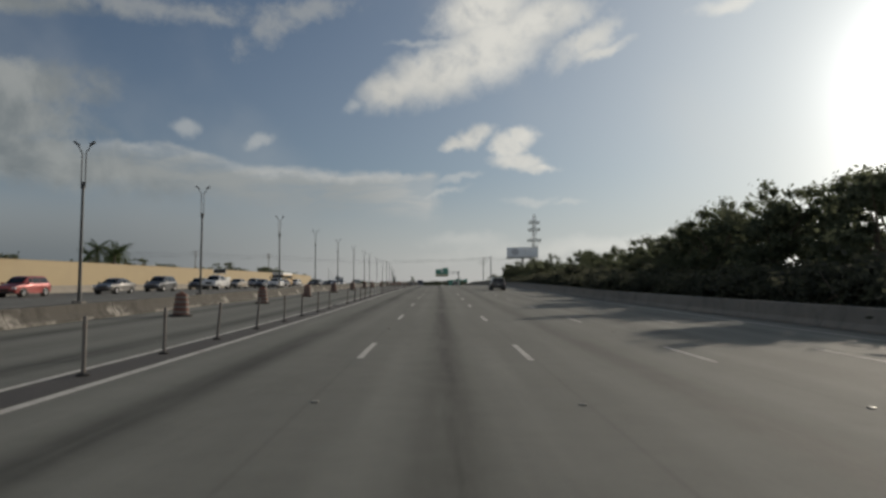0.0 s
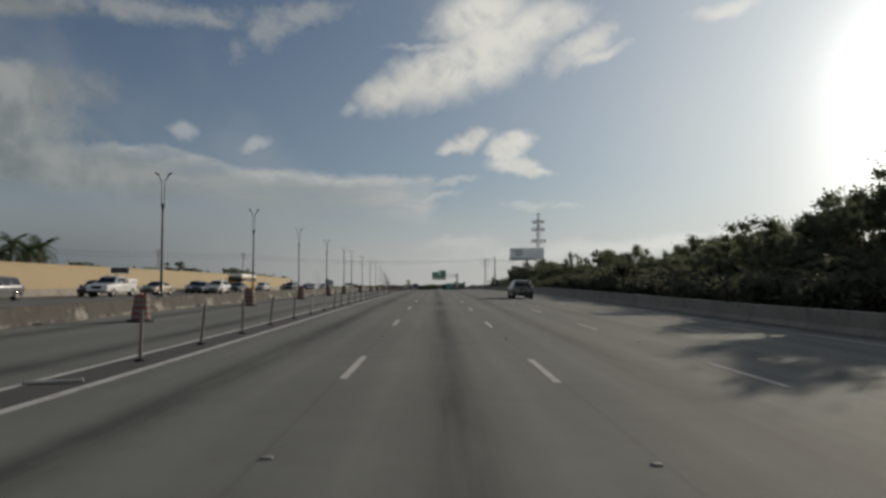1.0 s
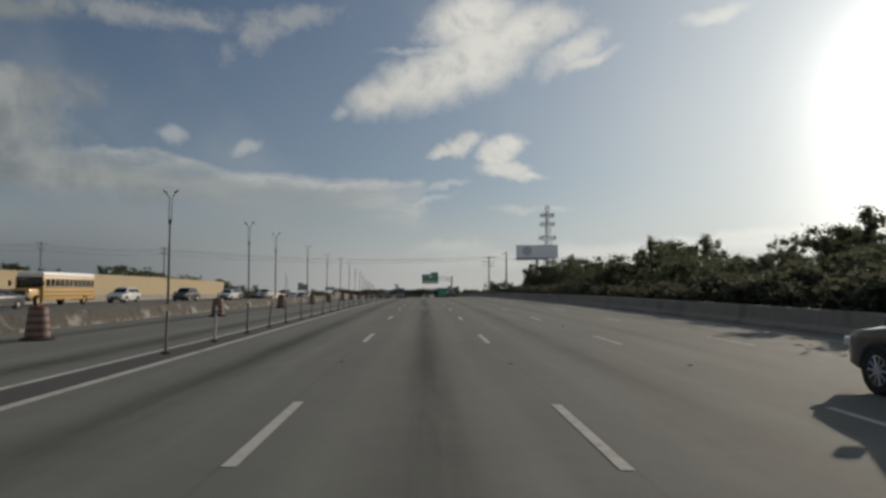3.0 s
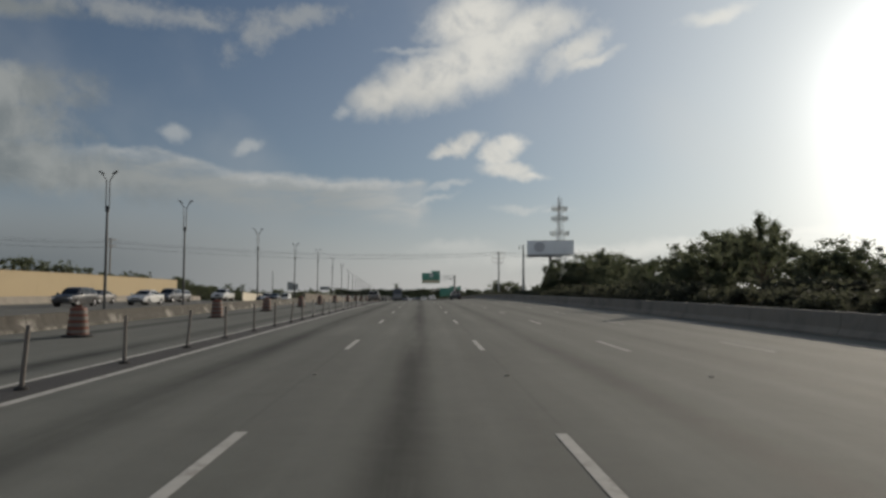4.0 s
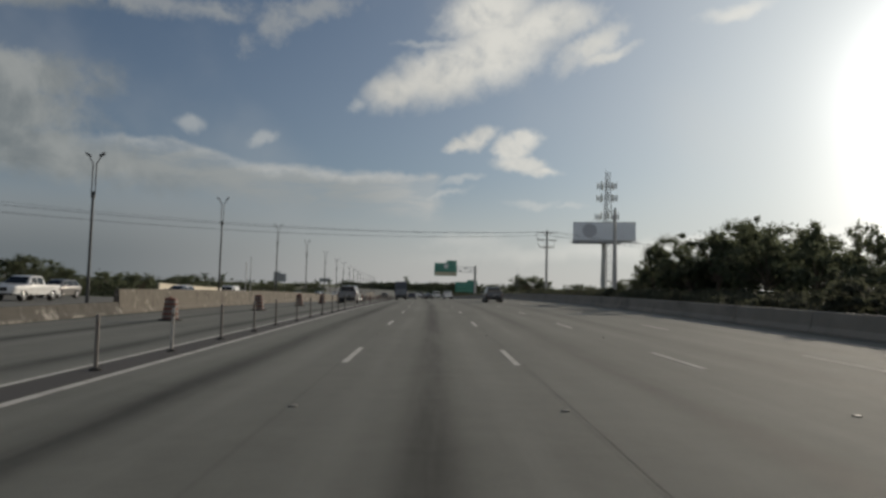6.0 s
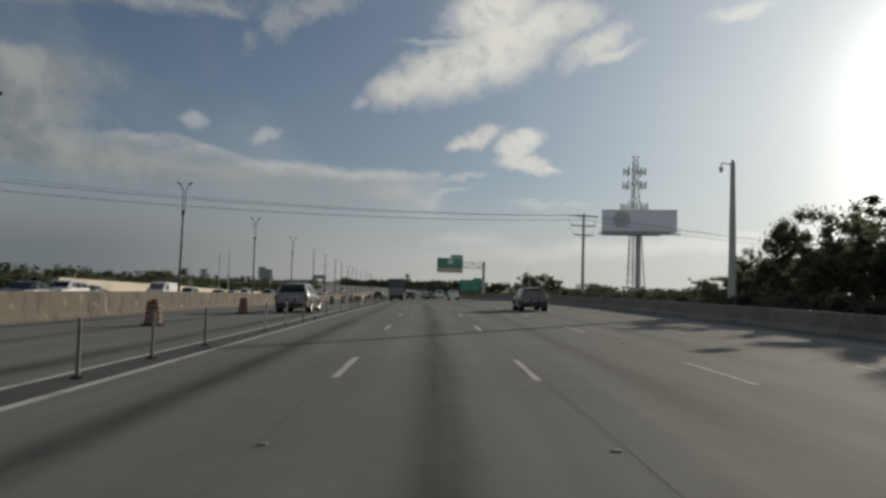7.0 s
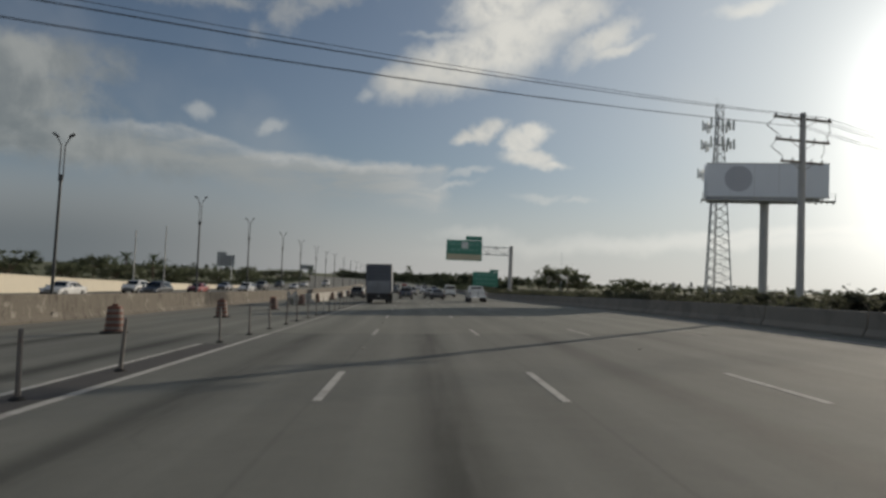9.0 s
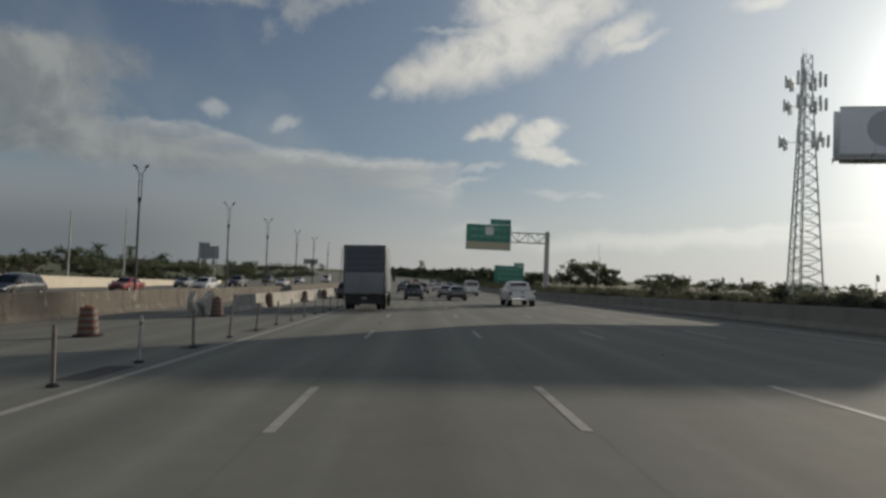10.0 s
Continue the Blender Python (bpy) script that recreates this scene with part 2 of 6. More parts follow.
def asphalt_material(name, tone, wear):
    """Worn asphalt: UV holds metres across and along. Darker oil strip along each lane's middle, paler wheel paths, patches and cracks."""
    m = bpy.data.materials.new(name)
    m.use_nodes = True
    g = Graph(m.node_tree)
    uv = g.node("ShaderNodeUVMap").outputs[0]
    sep = g.node("ShaderNodeSeparateXYZ", Vector=uv)
    l, s = sep.outputs[0], sep.outputs[1]
    lane = g.math("FRACT", g.math("DIVIDE", g.math("ADD", l, 1.75 + 35.0), 3.5))
    off = g.math("ABSOLUTE", g.math("SUBTRACT", lane, 0.5))
    stretched = g.node("ShaderNodeCombineXYZ", X=l, Y=g.math("MULTIPLY", s, 0.06)).outputs[0]
    streak = g.noise(stretched, 1.1, 5.0, 0.6)
    oil = g.math("MULTIPLY", g.math("MULTIPLY", g.ramp(off, 0.16, 0.0), g.ramp(streak, 0.25, 0.6)), g.ramp(l, 2.2, 4.2, 1.0, 0.45))
    path = g.math("MULTIPLY", g.ramp(g.math("ABSOLUTE", g.math("SUBTRACT", off, 0.26)), 0.12, 0.0), g.ramp(streak, 0.2, 0.75))
    seam = g.ramp(off, 0.485, 0.5)
    big, mid, fine = g.noise(uv, 0.12, 4.0), g.noise(uv, 1.6, 5.0, 0.65), g.noise(uv, 70.0, 3.0, 0.7)
    val = g.math("ADD", 1.0, g.math("MULTIPLY", g.math("SUBTRACT", big, 0.5), 0.45))
    val = g.math("MULTIPLY_ADD", g.math("SUBTRACT", mid, 0.5), 0.30, val)
    val = g.math("MULTIPLY_ADD", g.math("SUBTRACT", streak, 0.5), 0.35, val)
    val = g.math("MULTIPLY_ADD", g.math("SUBTRACT", fine, 0.5), 0.55, val)
    val = g.math("MULTIPLY_ADD", oil, -0.42 * wear, val)
    val = g.math("MULTIPLY_ADD", path, 0.12 * wear, val)
    val = g.math("MULTIPLY_ADD", seam, -0.10, val)
    cells = g.node("ShaderNodeTexVoronoi", Vector=g.vmath("ADD", uv, g.vmath("SCALE", g.node("ShaderNodeTexNoise", Vector=uv, Scale=0.5).outputs["Color"])), Scale=0.13)
    cells.feature = "DISTANCE_TO_EDGE"
    crack = g.math("MULTIPLY", g.ramp(cells.outputs["Distance"], 0.004, 0.0), g.ramp(big, 0.5, 0.62))
    val = g.math("MULTIPLY_ADD", crack, -0.07, val)
    # beyond the joint a paler concrete deck
    deck = g.ramp(s, DECK - 0.02, DECK + 0.02)
    val = g.math("MULTIPLY_ADD", g.math("MULTIPLY", deck, oil), 0.28 * wear, val)
    base = g.mix(deck, (*tone, 1), (tone[0] * 1.16, tone[1] * 1.15, tone[2] * 1.12, 1))
    col = g.node("ShaderNodeVectorMath", op="SCALE", i0=base, Scale=val).outputs[0]
    bsdf = g.node("ShaderNodeBsdfPrincipled", Base_Color=col)
    g.put(bsdf, "Roughness", g.math("MULTIPLY_ADD", oil, -0.08, 0.90))
    g.put(bsdf, "Specular IOR Level", 0.22)
    b = g.node("ShaderNodeBump", Strength=0.5, Distance=0.01, Height=fine)
    g.put(bsdf, "Normal", b.outputs[0])
    g.tree.links.new(bsdf.outputs[0], g.node("ShaderNodeOutputMaterial").inputs[0])
    return m


def stained_concrete(name, tone, dark, pale, joints=None):
    """Weathered concrete with streaks running down and pale worn patches; joints: colour of the chipped, chalky ends of each segment."""
    m = bpy.data.materials.new(name)
    m.use_nodes = True
    g = Graph(m.node_tree)
    p = g.node("ShaderNodeNewGeometry").outputs["Position"]
    sep = g.node("ShaderNodeSeparateXYZ", Vector=p)
    down = g.node("ShaderNodeCombineXYZ", X=sep.outputs[0], Y=sep.outputs[1], Z=g.math("MULTIPLY", sep.outputs[2], 0.18)).outputs[0]
    streak, blot, fine = g.noise(down, 2.6, 6.0, 0.7), g.noise(p, 0.55, 6.0, 0.68, 0.5), g.noise(p, 28.0, 4.0, 0.65)
    run = g.math("MULTIPLY", g.ramp(streak, 0.46, 0.66), g.ramp(blot, 0.36, 0.58))
    worn = g.ramp(g.noise(p, 1.3, 7.0, 0.72, 0.8), 0.56, 0.66)
    col = g.mix(g.math("MULTIPLY", run, 0.8), (*tone, 1), (*dark, 1))
    col = g.mix(g.math("MULTIPLY", worn, 0.7), col, (*pale, 1))
    if joints:
        own = g.node("ShaderNodeSeparateXYZ", Vector=g.node("ShaderNodeTexCoord").outputs["Object"])
        end = g.math("ABSOLUTE", g.math("SUBTRACT", own.outputs[1], 3.05))
        reach = g.math("ADD", end, g.math("MULTIPLY", g.math("SUBTRACT", g.noise(p, 2.2, 5.0, 0.65), 0.5), 2.6))
        chip = g.math("MULTIPLY", g.ramp(reach, 2.45, 3.0), g.ramp(own.outputs[2], 0.50, 0.22))
        foot = g.math("MULTIPLY", g.ramp(own.outputs[2], 0.16, 0.03), g.ramp(g.noise(p, 0.9, 5.0, 0.7), 0.45, 0.62))
        col = g.mix(g.math("MULTIPLY", g.math("MAXIMUM", chip, foot), 0.8), col, (*joints, 1))
    tint = g.math("MULTIPLY_ADD", fine, 0.5, 0.75)
    col = g.node("ShaderNodeVectorMath", op="SCALE", i0=col, Scale=tint).outputs[0]
    bsdf = g.node("ShaderNodeBsdfPrincipled", Base_Color=col, Roughness=0.9)
    g.put(bsdf, "Specular IOR Level", 0.25)
    g.put(bsdf, "Normal", g.node("ShaderNodeBump", Strength=0.3, Distance=0.02, Height=fine).outputs[0])
    g.tree.links.new(bsdf.outputs[0], g.node("ShaderNodeOutputMaterial").inputs[0])
    return m


def glass_material(name, tint):
    m = bpy.data.materials.new(name)
    m.use_nodes = True
    g = Graph(m.node_tree)
    p = g.node("ShaderNodeNewGeometry").outputs["Position"]
    bsdf = g.node("ShaderNodeBsdfPrincipled", Base_Color=(*tint, 1), Roughness=0.05, IOR=1.5)
    g.put(bsdf, "Roughness", g.math("MULTIPLY_ADD", g.noise(p, 6.0), 0.08, 0.03))
    g.tree.links.new(bsdf.outputs[0], g.node("ShaderNodeOutputMaterial").inputs[0])
    return m


def paint(name, colour, metal=0.25, rough=0.35):
    return material(name, colour, rough, metal, 0.06, 1.5, 300.0, coat=0.8, dirt=(0.16, 0.14, 0.12), dirt_amount=0.18)


M = {
    "asphalt": asphalt_material("asphalt", (0.140, 0.143, 0.128), 1.6),
    "asphalt_far": asphalt_material("asphalt_opposing", (0.138, 0.138, 0.126), 0.9),
    "line": material("road_paint", (0.44, 0.43, 0.40), 0.85, spec=0.15, vary=0.18, scale=4.0, grain=40.0, dirt=(0.2, 0.18, 0.16), dirt_amount=0.55),
    "line_yellow": material("yellow_road_paint", (0.55, 0.38, 0.07), 0.6, vary=0.2, scale=4.0, dirt=(0.2, 0.18, 0.16), dirt_amount=0.5),
    "band": material("dark_median_strip", (0.055, 0.052, 0.05), 0.85, vary=0.3, scale=1.0, bump=0.4),
    "grass": material("roadside_grass", (0.075, 0.085, 0.035), 0.9, vary=0.45, scale=0.15, grain=6.0, bump=0.6, dirt=(0.14, 0.12, 0.07), dirt_amount=0.6),
    "concrete": material("barrier_concrete", (0.24, 0.215, 0.18), 0.85, vary=0.3, scale=0.7, grain=25.0, bump=0.25, dirt=(0.12, 0.105, 0.09), dirt_amount=0.6),
    "grimy": stained_concrete("grimy_barrier_concrete", (0.080, 0.074, 0.064), (0.045, 0.040, 0.035), (0.17, 0.16, 0.145), (0.30, 0.28, 0.25)),
    "stained": stained_concrete("stained_barrier_concrete", (0.135, 0.12, 0.10), (0.045, 0.038, 0.031), (0.30, 0.28, 0.245)),
    "stained_pale": stained_concrete("pale_barrier_concrete", (0.34, 0.325, 0.295), (0.11, 0.095, 0.08), (0.52, 0.50, 0.46)),
    "line_worn": material("worn_road_paint", (0.31, 0.30, 0.27), 0.75, vary=0.25, scale=5.0, grain=40.0, dirt=(0.2, 0.185, 0.16), dirt_amount=0.8),
    "wall": material("tan_sound_wall", (0.37, 0.295, 0.18), 0.85, vary=0.08, scale=0.25, grain=12.0, bump=0.15, dirt=(0.30, 0.24, 0.15), dirt_amount=0.25),
    "wall_pale": material("pale_retaining_wall", (0.55, 0.50, 0.40), 0.85, vary=0.1, scale=0.3, grain=12.0, bump=0.15, dirt=(0.32, 0.29, 0.24), dirt_amount=0.3),
    "galv": material("galvanised_steel", (0.46, 0.47, 0.48), 0.55, 0.35, 0.15, 2.0, 40.0),
    "dark_steel": material("dark_painted_steel", (0.055, 0.058, 0.060), 0.5, 0.5, 0.15, 2.0, 40.0),
    "pole_concrete": material("pole_concrete", (0.44, 0.43, 0.41), 0.85, vary=0.2, scale=1.0, bump=0.2),
    "wood": material("weathered_pole_wood", (0.20, 0.17, 0.135), 0.9, vary=0.35, scale=2.0, grain=30.0, bump=0.4),
    "wire": material("black_cable", (0.03, 0.03, 0.032), 0.5),
    "insulator": material("grey_insulator", (0.28, 0.28, 0.30), 0.3),
    "orange": material("faded_orange_plastic", (0.15, 0.048, 0.030), 0.6, vary=0.2, scale=3.0, dirt=(0.12, 0.08, 0.06), dirt_amount=0.45, through_light=0.2),
    "white_band": material("reflective_white_band", (0.14, 0.115, 0.10), 0.4, vary=0.1, dirt=(0.25, 0.2, 0.17), dirt_amount=0.4),
    "rubber": material("black_rubber", (0.022, 0.021, 0.02), 0.85, vary=0.25, scale=6.0, bump=0.2),
    # whitish posts with their shaded side put into the base colour
    "post_dark": material("shaded_delineator_plastic", (0.15, 0.135, 0.12), 0.6, vary=0.2, dirt=(0.18, 0.16, 0.14), dirt_amount=0.35),
    "post_white": material("white_delineator_plastic", (0.42, 0.40, 0.37), 0.55, vary=0.12, dirt=(0.2, 0.18, 0.16), dirt_amount=0.4, through_light=0.15),
    "marker": material("pavement_marker", (0.20, 0.19, 0.165), 0.5),
    "sign_green": material("sign_green", (0.055, 0.22, 0.165), 0.45, vary=0.12, scale=0.7),
    "sign_white": material("sign_white", (0.62, 0.64, 0.62), 0.4),
    "sign_ink": material("faint_sign_lettering", (0.12, 0.31, 0.245), 0.45),
    "sign_yellow": material("sign_yellow", (0.46, 0.42, 0.30), 0.45),
    "sign_back": material("sign_back_aluminium", (0.26, 0.27, 0.28), 0.45, 0.6),
    "board": material("billboard_face", (0.72, 0.75, 0.80), 0.6, vary=0.05, scale=0.3),
    "board_mark": material("billboard_disc", (0.44, 0.455, 0.50), 0.6, vary=0.1),
    "board_frame": material("billboard_steel", (0.40, 0.40, 0.39), 0.6, 0.1),
    "bark": material("bark", (0.12, 0.095, 0.07), 0.95, vary=0.3, scale=3.0, bump=0.5),
    "leaf": leaf_material("broad_leaves", (0.085, 0.100, 0.058), (0.155, 0.170, 0.110), 0.62),
    "leaf_dry": leaf_material("hedge_leaves", (0.085, 0.092, 0.056), (0.070, 0.072, 0.056), 0.6),
    # darkened copy of the leaves: the inner shade of dense growth as colour
    "leaf_far_shaded": leaf_material("shaded_far_leaves", (0.040, 0.052, 0.030), (0.085, 0.095, 0.060), 0.30),
    "frond": leaf_material("palm_fronds", (0.035, 0.055, 0.02), (0.085, 0.11, 0.04), 0.3),
    "glass": glass_material("tinted_car_glass", (0.012, 0.014, 0.016)),
    "rim": material("alloy_rim", (0.50, 0.50, 0.51), 0.3, 0.85, 0.1),
    "trim": material("black_trim", (0.02, 0.02, 0.021), 0.55),
    "chrome": material("chrome", (0.65, 0.65, 0.66), 0.15, 1.0, 0.03),
    "red_lens": material("red_lamp_lens", (0.085, 0.010, 0.010), 0.15, coat=1.0),
    "clear_lens": material("clear_lamp_lens", (0.62, 0.64, 0.66), 0.12, coat=1.0),
    "plate": material("licence_plate", (0.22, 0.225, 0.22), 0.5),
    "cargo_frame": material("rear_frame_slate", (0.085, 0.095, 0.115), 0.5, vary=0.12, dirt=(0.1, 0.09, 0.08), dirt_amount=0.3),
    "bus": material("school_bus_yellow", (0.46, 0.27, 0.06), 0.5, vary=0.08, coat=0.4),
    "bus_roof": material("bus_roof_white", (0.66, 0.66, 0.64), 0.5),
    "cargo": material("cargo_box_grey", (0.16, 0.17, 0.19), 0.5, vary=0.08, scale=0.8, dirt=(0.2, 0.19, 0.18), dirt_amount=0.35),
    "gate_grey": material("lift_gate_grey", (0.19, 0.20, 0.22), 0.55, vary=0.12, scale=1.0, dirt=(0.1, 0.1, 0.1), dirt_amount=0.4),
    "cargo_door": material("roll_door_grey", (0.07, 0.08, 0.10), 0.5, vary=0.15, scale=1.0, dirt=(0.1, 0.1, 0.1), dirt_amount=0.4),
}
for key, colour, metal in (("silver", (0.150, 0.145, 0.140), 0.7), ("white", (0.58, 0.58, 0.565), 0.0), ("black", (0.022, 0.023, 0.026), 0.2), ("charcoal", (0.055, 0.058, 0.065), 0.4),
                           ("grey", (0.20, 0.205, 0.215), 0.5), ("red", (0.26, 0.035, 0.03), 0.25), ("blue", (0.05, 0.085, 0.17), 0.3), ("tan", (0.30, 0.26, 0.20), 0.4), ("dark_blue", (0.03, 0.04, 0.065), 0.3)):
    M[key] = paint(key + "_car_paint", colour, metal)


# ---- the road's line: metres along, heading, grade and cross slope in degrees ----
ROAD = [(-400, 0, 0, -0.6), (-60, 0, 0.3, -0.8), (0, -0.05, 0.3, -0.6), (60, -0.1, 0.72, -1.35), (106, 0.15, 0.45, -0.5), (145, 0.42, 0.13, 0.0), (185, 0.45, -0.1, 0.25),
        (212, 1.2, -0.5, 0.95), (236, 1.95, -0.78, 1.5), (262, 3.1, -1.15, 2.2), (290, 3.3, -1.2, 2.2), (340, 3.3, -0.95, 1.5), (420, 3.3, -0.3, 0.6), (520, 6.0, 0, 0), (700, 16, 0, 0), (900, 27, 0, 0), (2600, 27, 0, 0)]
# fall of the opposing carriageway away from the median
OUTWARD = ((-400, 0.012), (110, 0.012), (150, 0.008), (200, 0.0), (225, -0.008), (262, 0.0), (2600, 0.0))
RS = np.arange(-400.0, 2601.0, 1.0)
_k = np.hanning(31) / np.hanning(31).sum()
_cols = np.array(ROAD, dtype=float).T
_psi, _gr, _bk = (np.radians(np.convolve(np.pad(np.interp(RS, _cols[0], _cols[i]), 15, mode="edge"), _k, "valid")) for i in (1, 2, 3))
_x, _y, _z = np.cumsum(-np.sin(_psi)), np.cumsum(np.cos(_psi)), np.cumsum(np.tan(_gr))
_o = 400
_x, _y, _z = _x - _x[_o], _y - _y[_o], _z - _z[_o]
L_MEDIAN, L_RIGHT = -14.3, 14.6
MEDIAN_LINE = ((-60, -12.6), (30, -12.3), (75, -12.0), (145, -13.0), (175, -14.0), (190, -14.6), (224, -15.75), (480, -15.75))


def heading(s):
    return float(np.interp(s, RS, _psi))


def road(s, l=0.0, z=0.0):
    """A place s metres along the road, l to the right of the camera lane's middle, z over the surface. The cross slope ends at the barriers."""
    p, b = heading(s), float(np.interp(s, RS, _bk))
    lc = min(max(l, L_MEDIAN), L_RIGHT)
    z -= max(0.0, L_MEDIAN - l) * float(np.interp(s, *zip(*OUTWARD)))
    return Vector((float(np.interp(s, RS, _x)) + math.cos(p) * l, float(np.interp(s, RS, _y)) + math.sin(p) * l, float(np.interp(s, RS, _z)) + math.tan(b) * lc + z))


def on_road(s, l, z=0.0, turn=0.0):
    """The pose of a thing that stands on the road there and faces along it (its +y ahead)."""
    a, c = road(s, l), road(s + 1.0, l)
    pitch = math.degrees(math.atan2(c.z - a.z, 1.0))
    slope = math.degrees(float(np.interp(s, RS, _bk))) if L_MEDIAN < l < L_RIGHT else 0.0
    flip = -1 if abs(turn) > 90 else 1
    p = road(s, l, z)
    return pose(p.x, p.y, p.z, pitch * flip, -slope * flip, math.degrees(heading(s)) + turn)


def ground_z(x, y):
    s = float(np.interp(y, _y, RS))
    l = (x - float(np.interp(s, RS, _x)))
    return road(s, l).z


# ---- mesh helpers ----
def mesh_of(name, bm, mat, smooth=True):
    me = bpy.data.meshes.new(name)
    bm.normal_update()
    bm.to_mesh(me)
    bm.free()
    for one in (mat if isinstance(mat, (list, tuple)) else [mat]):
        me.materials.append(M[one] if isinstance(one, str) else one)
    if smooth:
        me.polygons.foreach_set("use_smooth", [True] * len(me.polygons))
        me.set_sharp_from_angle(angle=radians(32))
    return me


def part(name, bm, mat, parent, label="", smooth=True):
    ob = new(name, mesh_of(name, bm, mat, smooth))
    ob.parent = parent
    if label:
        tagged(ob, label)
    return ob


def piece(name, me, parent, m):
    ob = new(name, me)
    ob.parent = parent
    ob.matrix_basis = m
    return ob


def thing(name, label, category, m=None, group="", kind=""):
    ob = new(name)
    ob.empty_display_size = 0.2
    tagged(ob, label, category, group, kind)
    if m is not None:
        ob.matrix_basis = m
    return ob


def solid(name, bm, mat, label, category, m=None, group="", kind="", smooth=True):
    ob = new(name, mesh_of(name, bm, mat, smooth))
    tagged(ob, label, category, group, kind)
    if m is not None:
        ob.matrix_basis = m
    return ob


def box(bm, x0, y0, z0, x1, y1, z1, bevel=0.0):
    r = bmesh.ops.create_cube(bm, size=1.0)
    bmesh.ops.scale(bm, vec=(x1 - x0, y1 - y0, z1 - z0), verts=r["verts"])
    bmesh.ops.translate(bm, vec=((x0 + x1) / 2, (y0 + y1) / 2, (z0 + z1) / 2), verts=r["verts"])
    if bevel:
        edges = list({e for v in r["verts"] for e in v.link_edges})
        bmesh.ops.bevel(bm, geom=edges, offset=bevel, segments=2, affect="EDGES", profile=0.6)
    return bm


def boxed(*args, bevel=0.0):
    return box(bmesh.new(), *args, bevel=bevel)


def tube(bm, a, b, r0, r1=None, n=10, caps=True):
    """A round or tapered bar from a to b."""
    a, b = Vector(a), Vector(b)
    r1 = r0 if r1 is None else r1
    turn = (b - a).to_track_quat("Z", "Y").to_matrix()
    rings = []
    for c, r in ((a, r0), (b, r1)):
        rings.append([bm.verts.new(c + turn @ Vector((math.cos(i * math.tau / n) * r, math.sin(i * math.tau / n) * r, 0))) for i in range(n)])
    for i in range(n):
        j = (i + 1) % n
        bm.faces.new((rings[0][i], rings[0][j], rings[1][j], rings[1][i]))
    if caps:
        bm.faces.new(rings[0][::-1])
        bm.faces.new(rings[1])
    return bm


def spun(profile, n=20, axis="z", caps=True):
    """A turned shape from (radius, height) pairs."""
    bm = bmesh.new()
    rings = []
    for r, h in profile:
        ring = []
        for i in range(n):
            c, s = math.cos(i * math.tau / n) * r, math.sin(i * math.tau / n) * r
            ring.append(bm.verts.new((c, s, h) if axis == "z" else (h, c, s)))
        rings.append(ring)
    for a, b in zip(rings, rings[1:]):
        for i in range(n):
            j = (i + 1) % n
            bm.faces.new((a[i], a[j], b[j], b[i]))
    if caps:
        bm.faces.new(rings[0][::-1])
        bm.faces.new(rings[-1])
    bmesh.ops.recalc_face_normals(bm, faces=bm.faces[:])
    return bm


def strip(stations, edges, uv=True):
    """A ribbon along the road. stations: metres along; edges: (l, z) across."""
    bm = bmesh.new()
    layer = bm.loops.layers.uv.new("UVMap") if uv else None
    rows = [[bm.verts.new(road(s, l, z)) for l, z in edges] for s in stations]
    for i, (r0, r1) in enumerate(zip(rows, rows[1:])):
        for k in range(len(edges) - 1):
            f = bm.faces.new((r0[k], r0[k + 1], r1[k + 1], r1[k]))
            if uv:
                for loop, (kk, s) in zip(f.loops, ((k, stations[i]), (k + 1, stations[i]), (k + 1, stations[i + 1]), (k, stations[i + 1]))):
                    loop[layer].uv = (edges[kk][0], s)
    return bm


def steps(a, b, d):
    return [a + (b - a) * i / max(1, round((b - a) / d)) for i in range(max(1, round((b - a) / d)) + 1)]


# ---- ground, roads ----
rng = random.Random(7)


def build_ground():
    bm = bmesh.new()
    ls = [-3000, -900, -300, -120, -60, -44, -38.6, -25, -14.3, -5, 5, 14.7, 18, 24, 32, 45, 60, 120, 300, 900, 3000]
    ss = steps(-400, 480, 10) + [520, 600, 750, 1000, 1400, 2000, 2590]
    rows = []
    for s in ss:
        row = []
        for l in ls:
            p = road(s, min(max(l, -120), 120), -0.06)
            p.x += l - min(max(l, -120), 120)
            if l > 16:
                p.z += min(1.0, (l - 16) / 10) * 0.5
            far = min(1.0, max(0.0, (abs(l) - 100) / 500))
            p.z = p.z * (1 - far) + far * min(-0.4, road(s, 0).z)
            row.append(bm.verts.new(p))
        rows.append(row)
    for a, b in zip(rows, rows[1:]):
        for k in range(len(ls) - 1):
            bm.faces.new((a[k], a[k + 1], b[k + 1], b[k]))
    return solid("ground", bm, "grass", "flat roadside ground with dry grass", "ground", kind="structure")


build_ground()
near_far = steps(-120, 480, 4) + steps(500, 2400, 50)
road_ob = solid("road", strip(near_far, [(l, 0.0) for l in (-14.3, -12.5, -10.8, -9, -7.5, -6, -4.5, -3, -1.5, 0, 1.5, 3, 4.5, 6, 7.5, 9, 11, 12.5, 14.4)]), "asphalt",
                "worn grey-brown asphalt motorway with oil-darkened lanes", "road", kind="structure", smooth=False)
far_road = solid("opposing_road", strip(near_far, [(l, 0.0) for l in (-42.4, -40, -36, -30, -24, -18, -14.3)]), "asphalt_far",
                 "grey asphalt carriageway beyond the concrete median barrier", "road", kind="structure", smooth=False)


def ribbon(name, a, b, l0, l1, mat, parent, z=0.005, d=4.0, label=""):
    bm = strip(steps(a, b, d), [(l0, z), (l1, z)], uv=False)
    return part(name, bm, mat, parent, label, smooth=False)


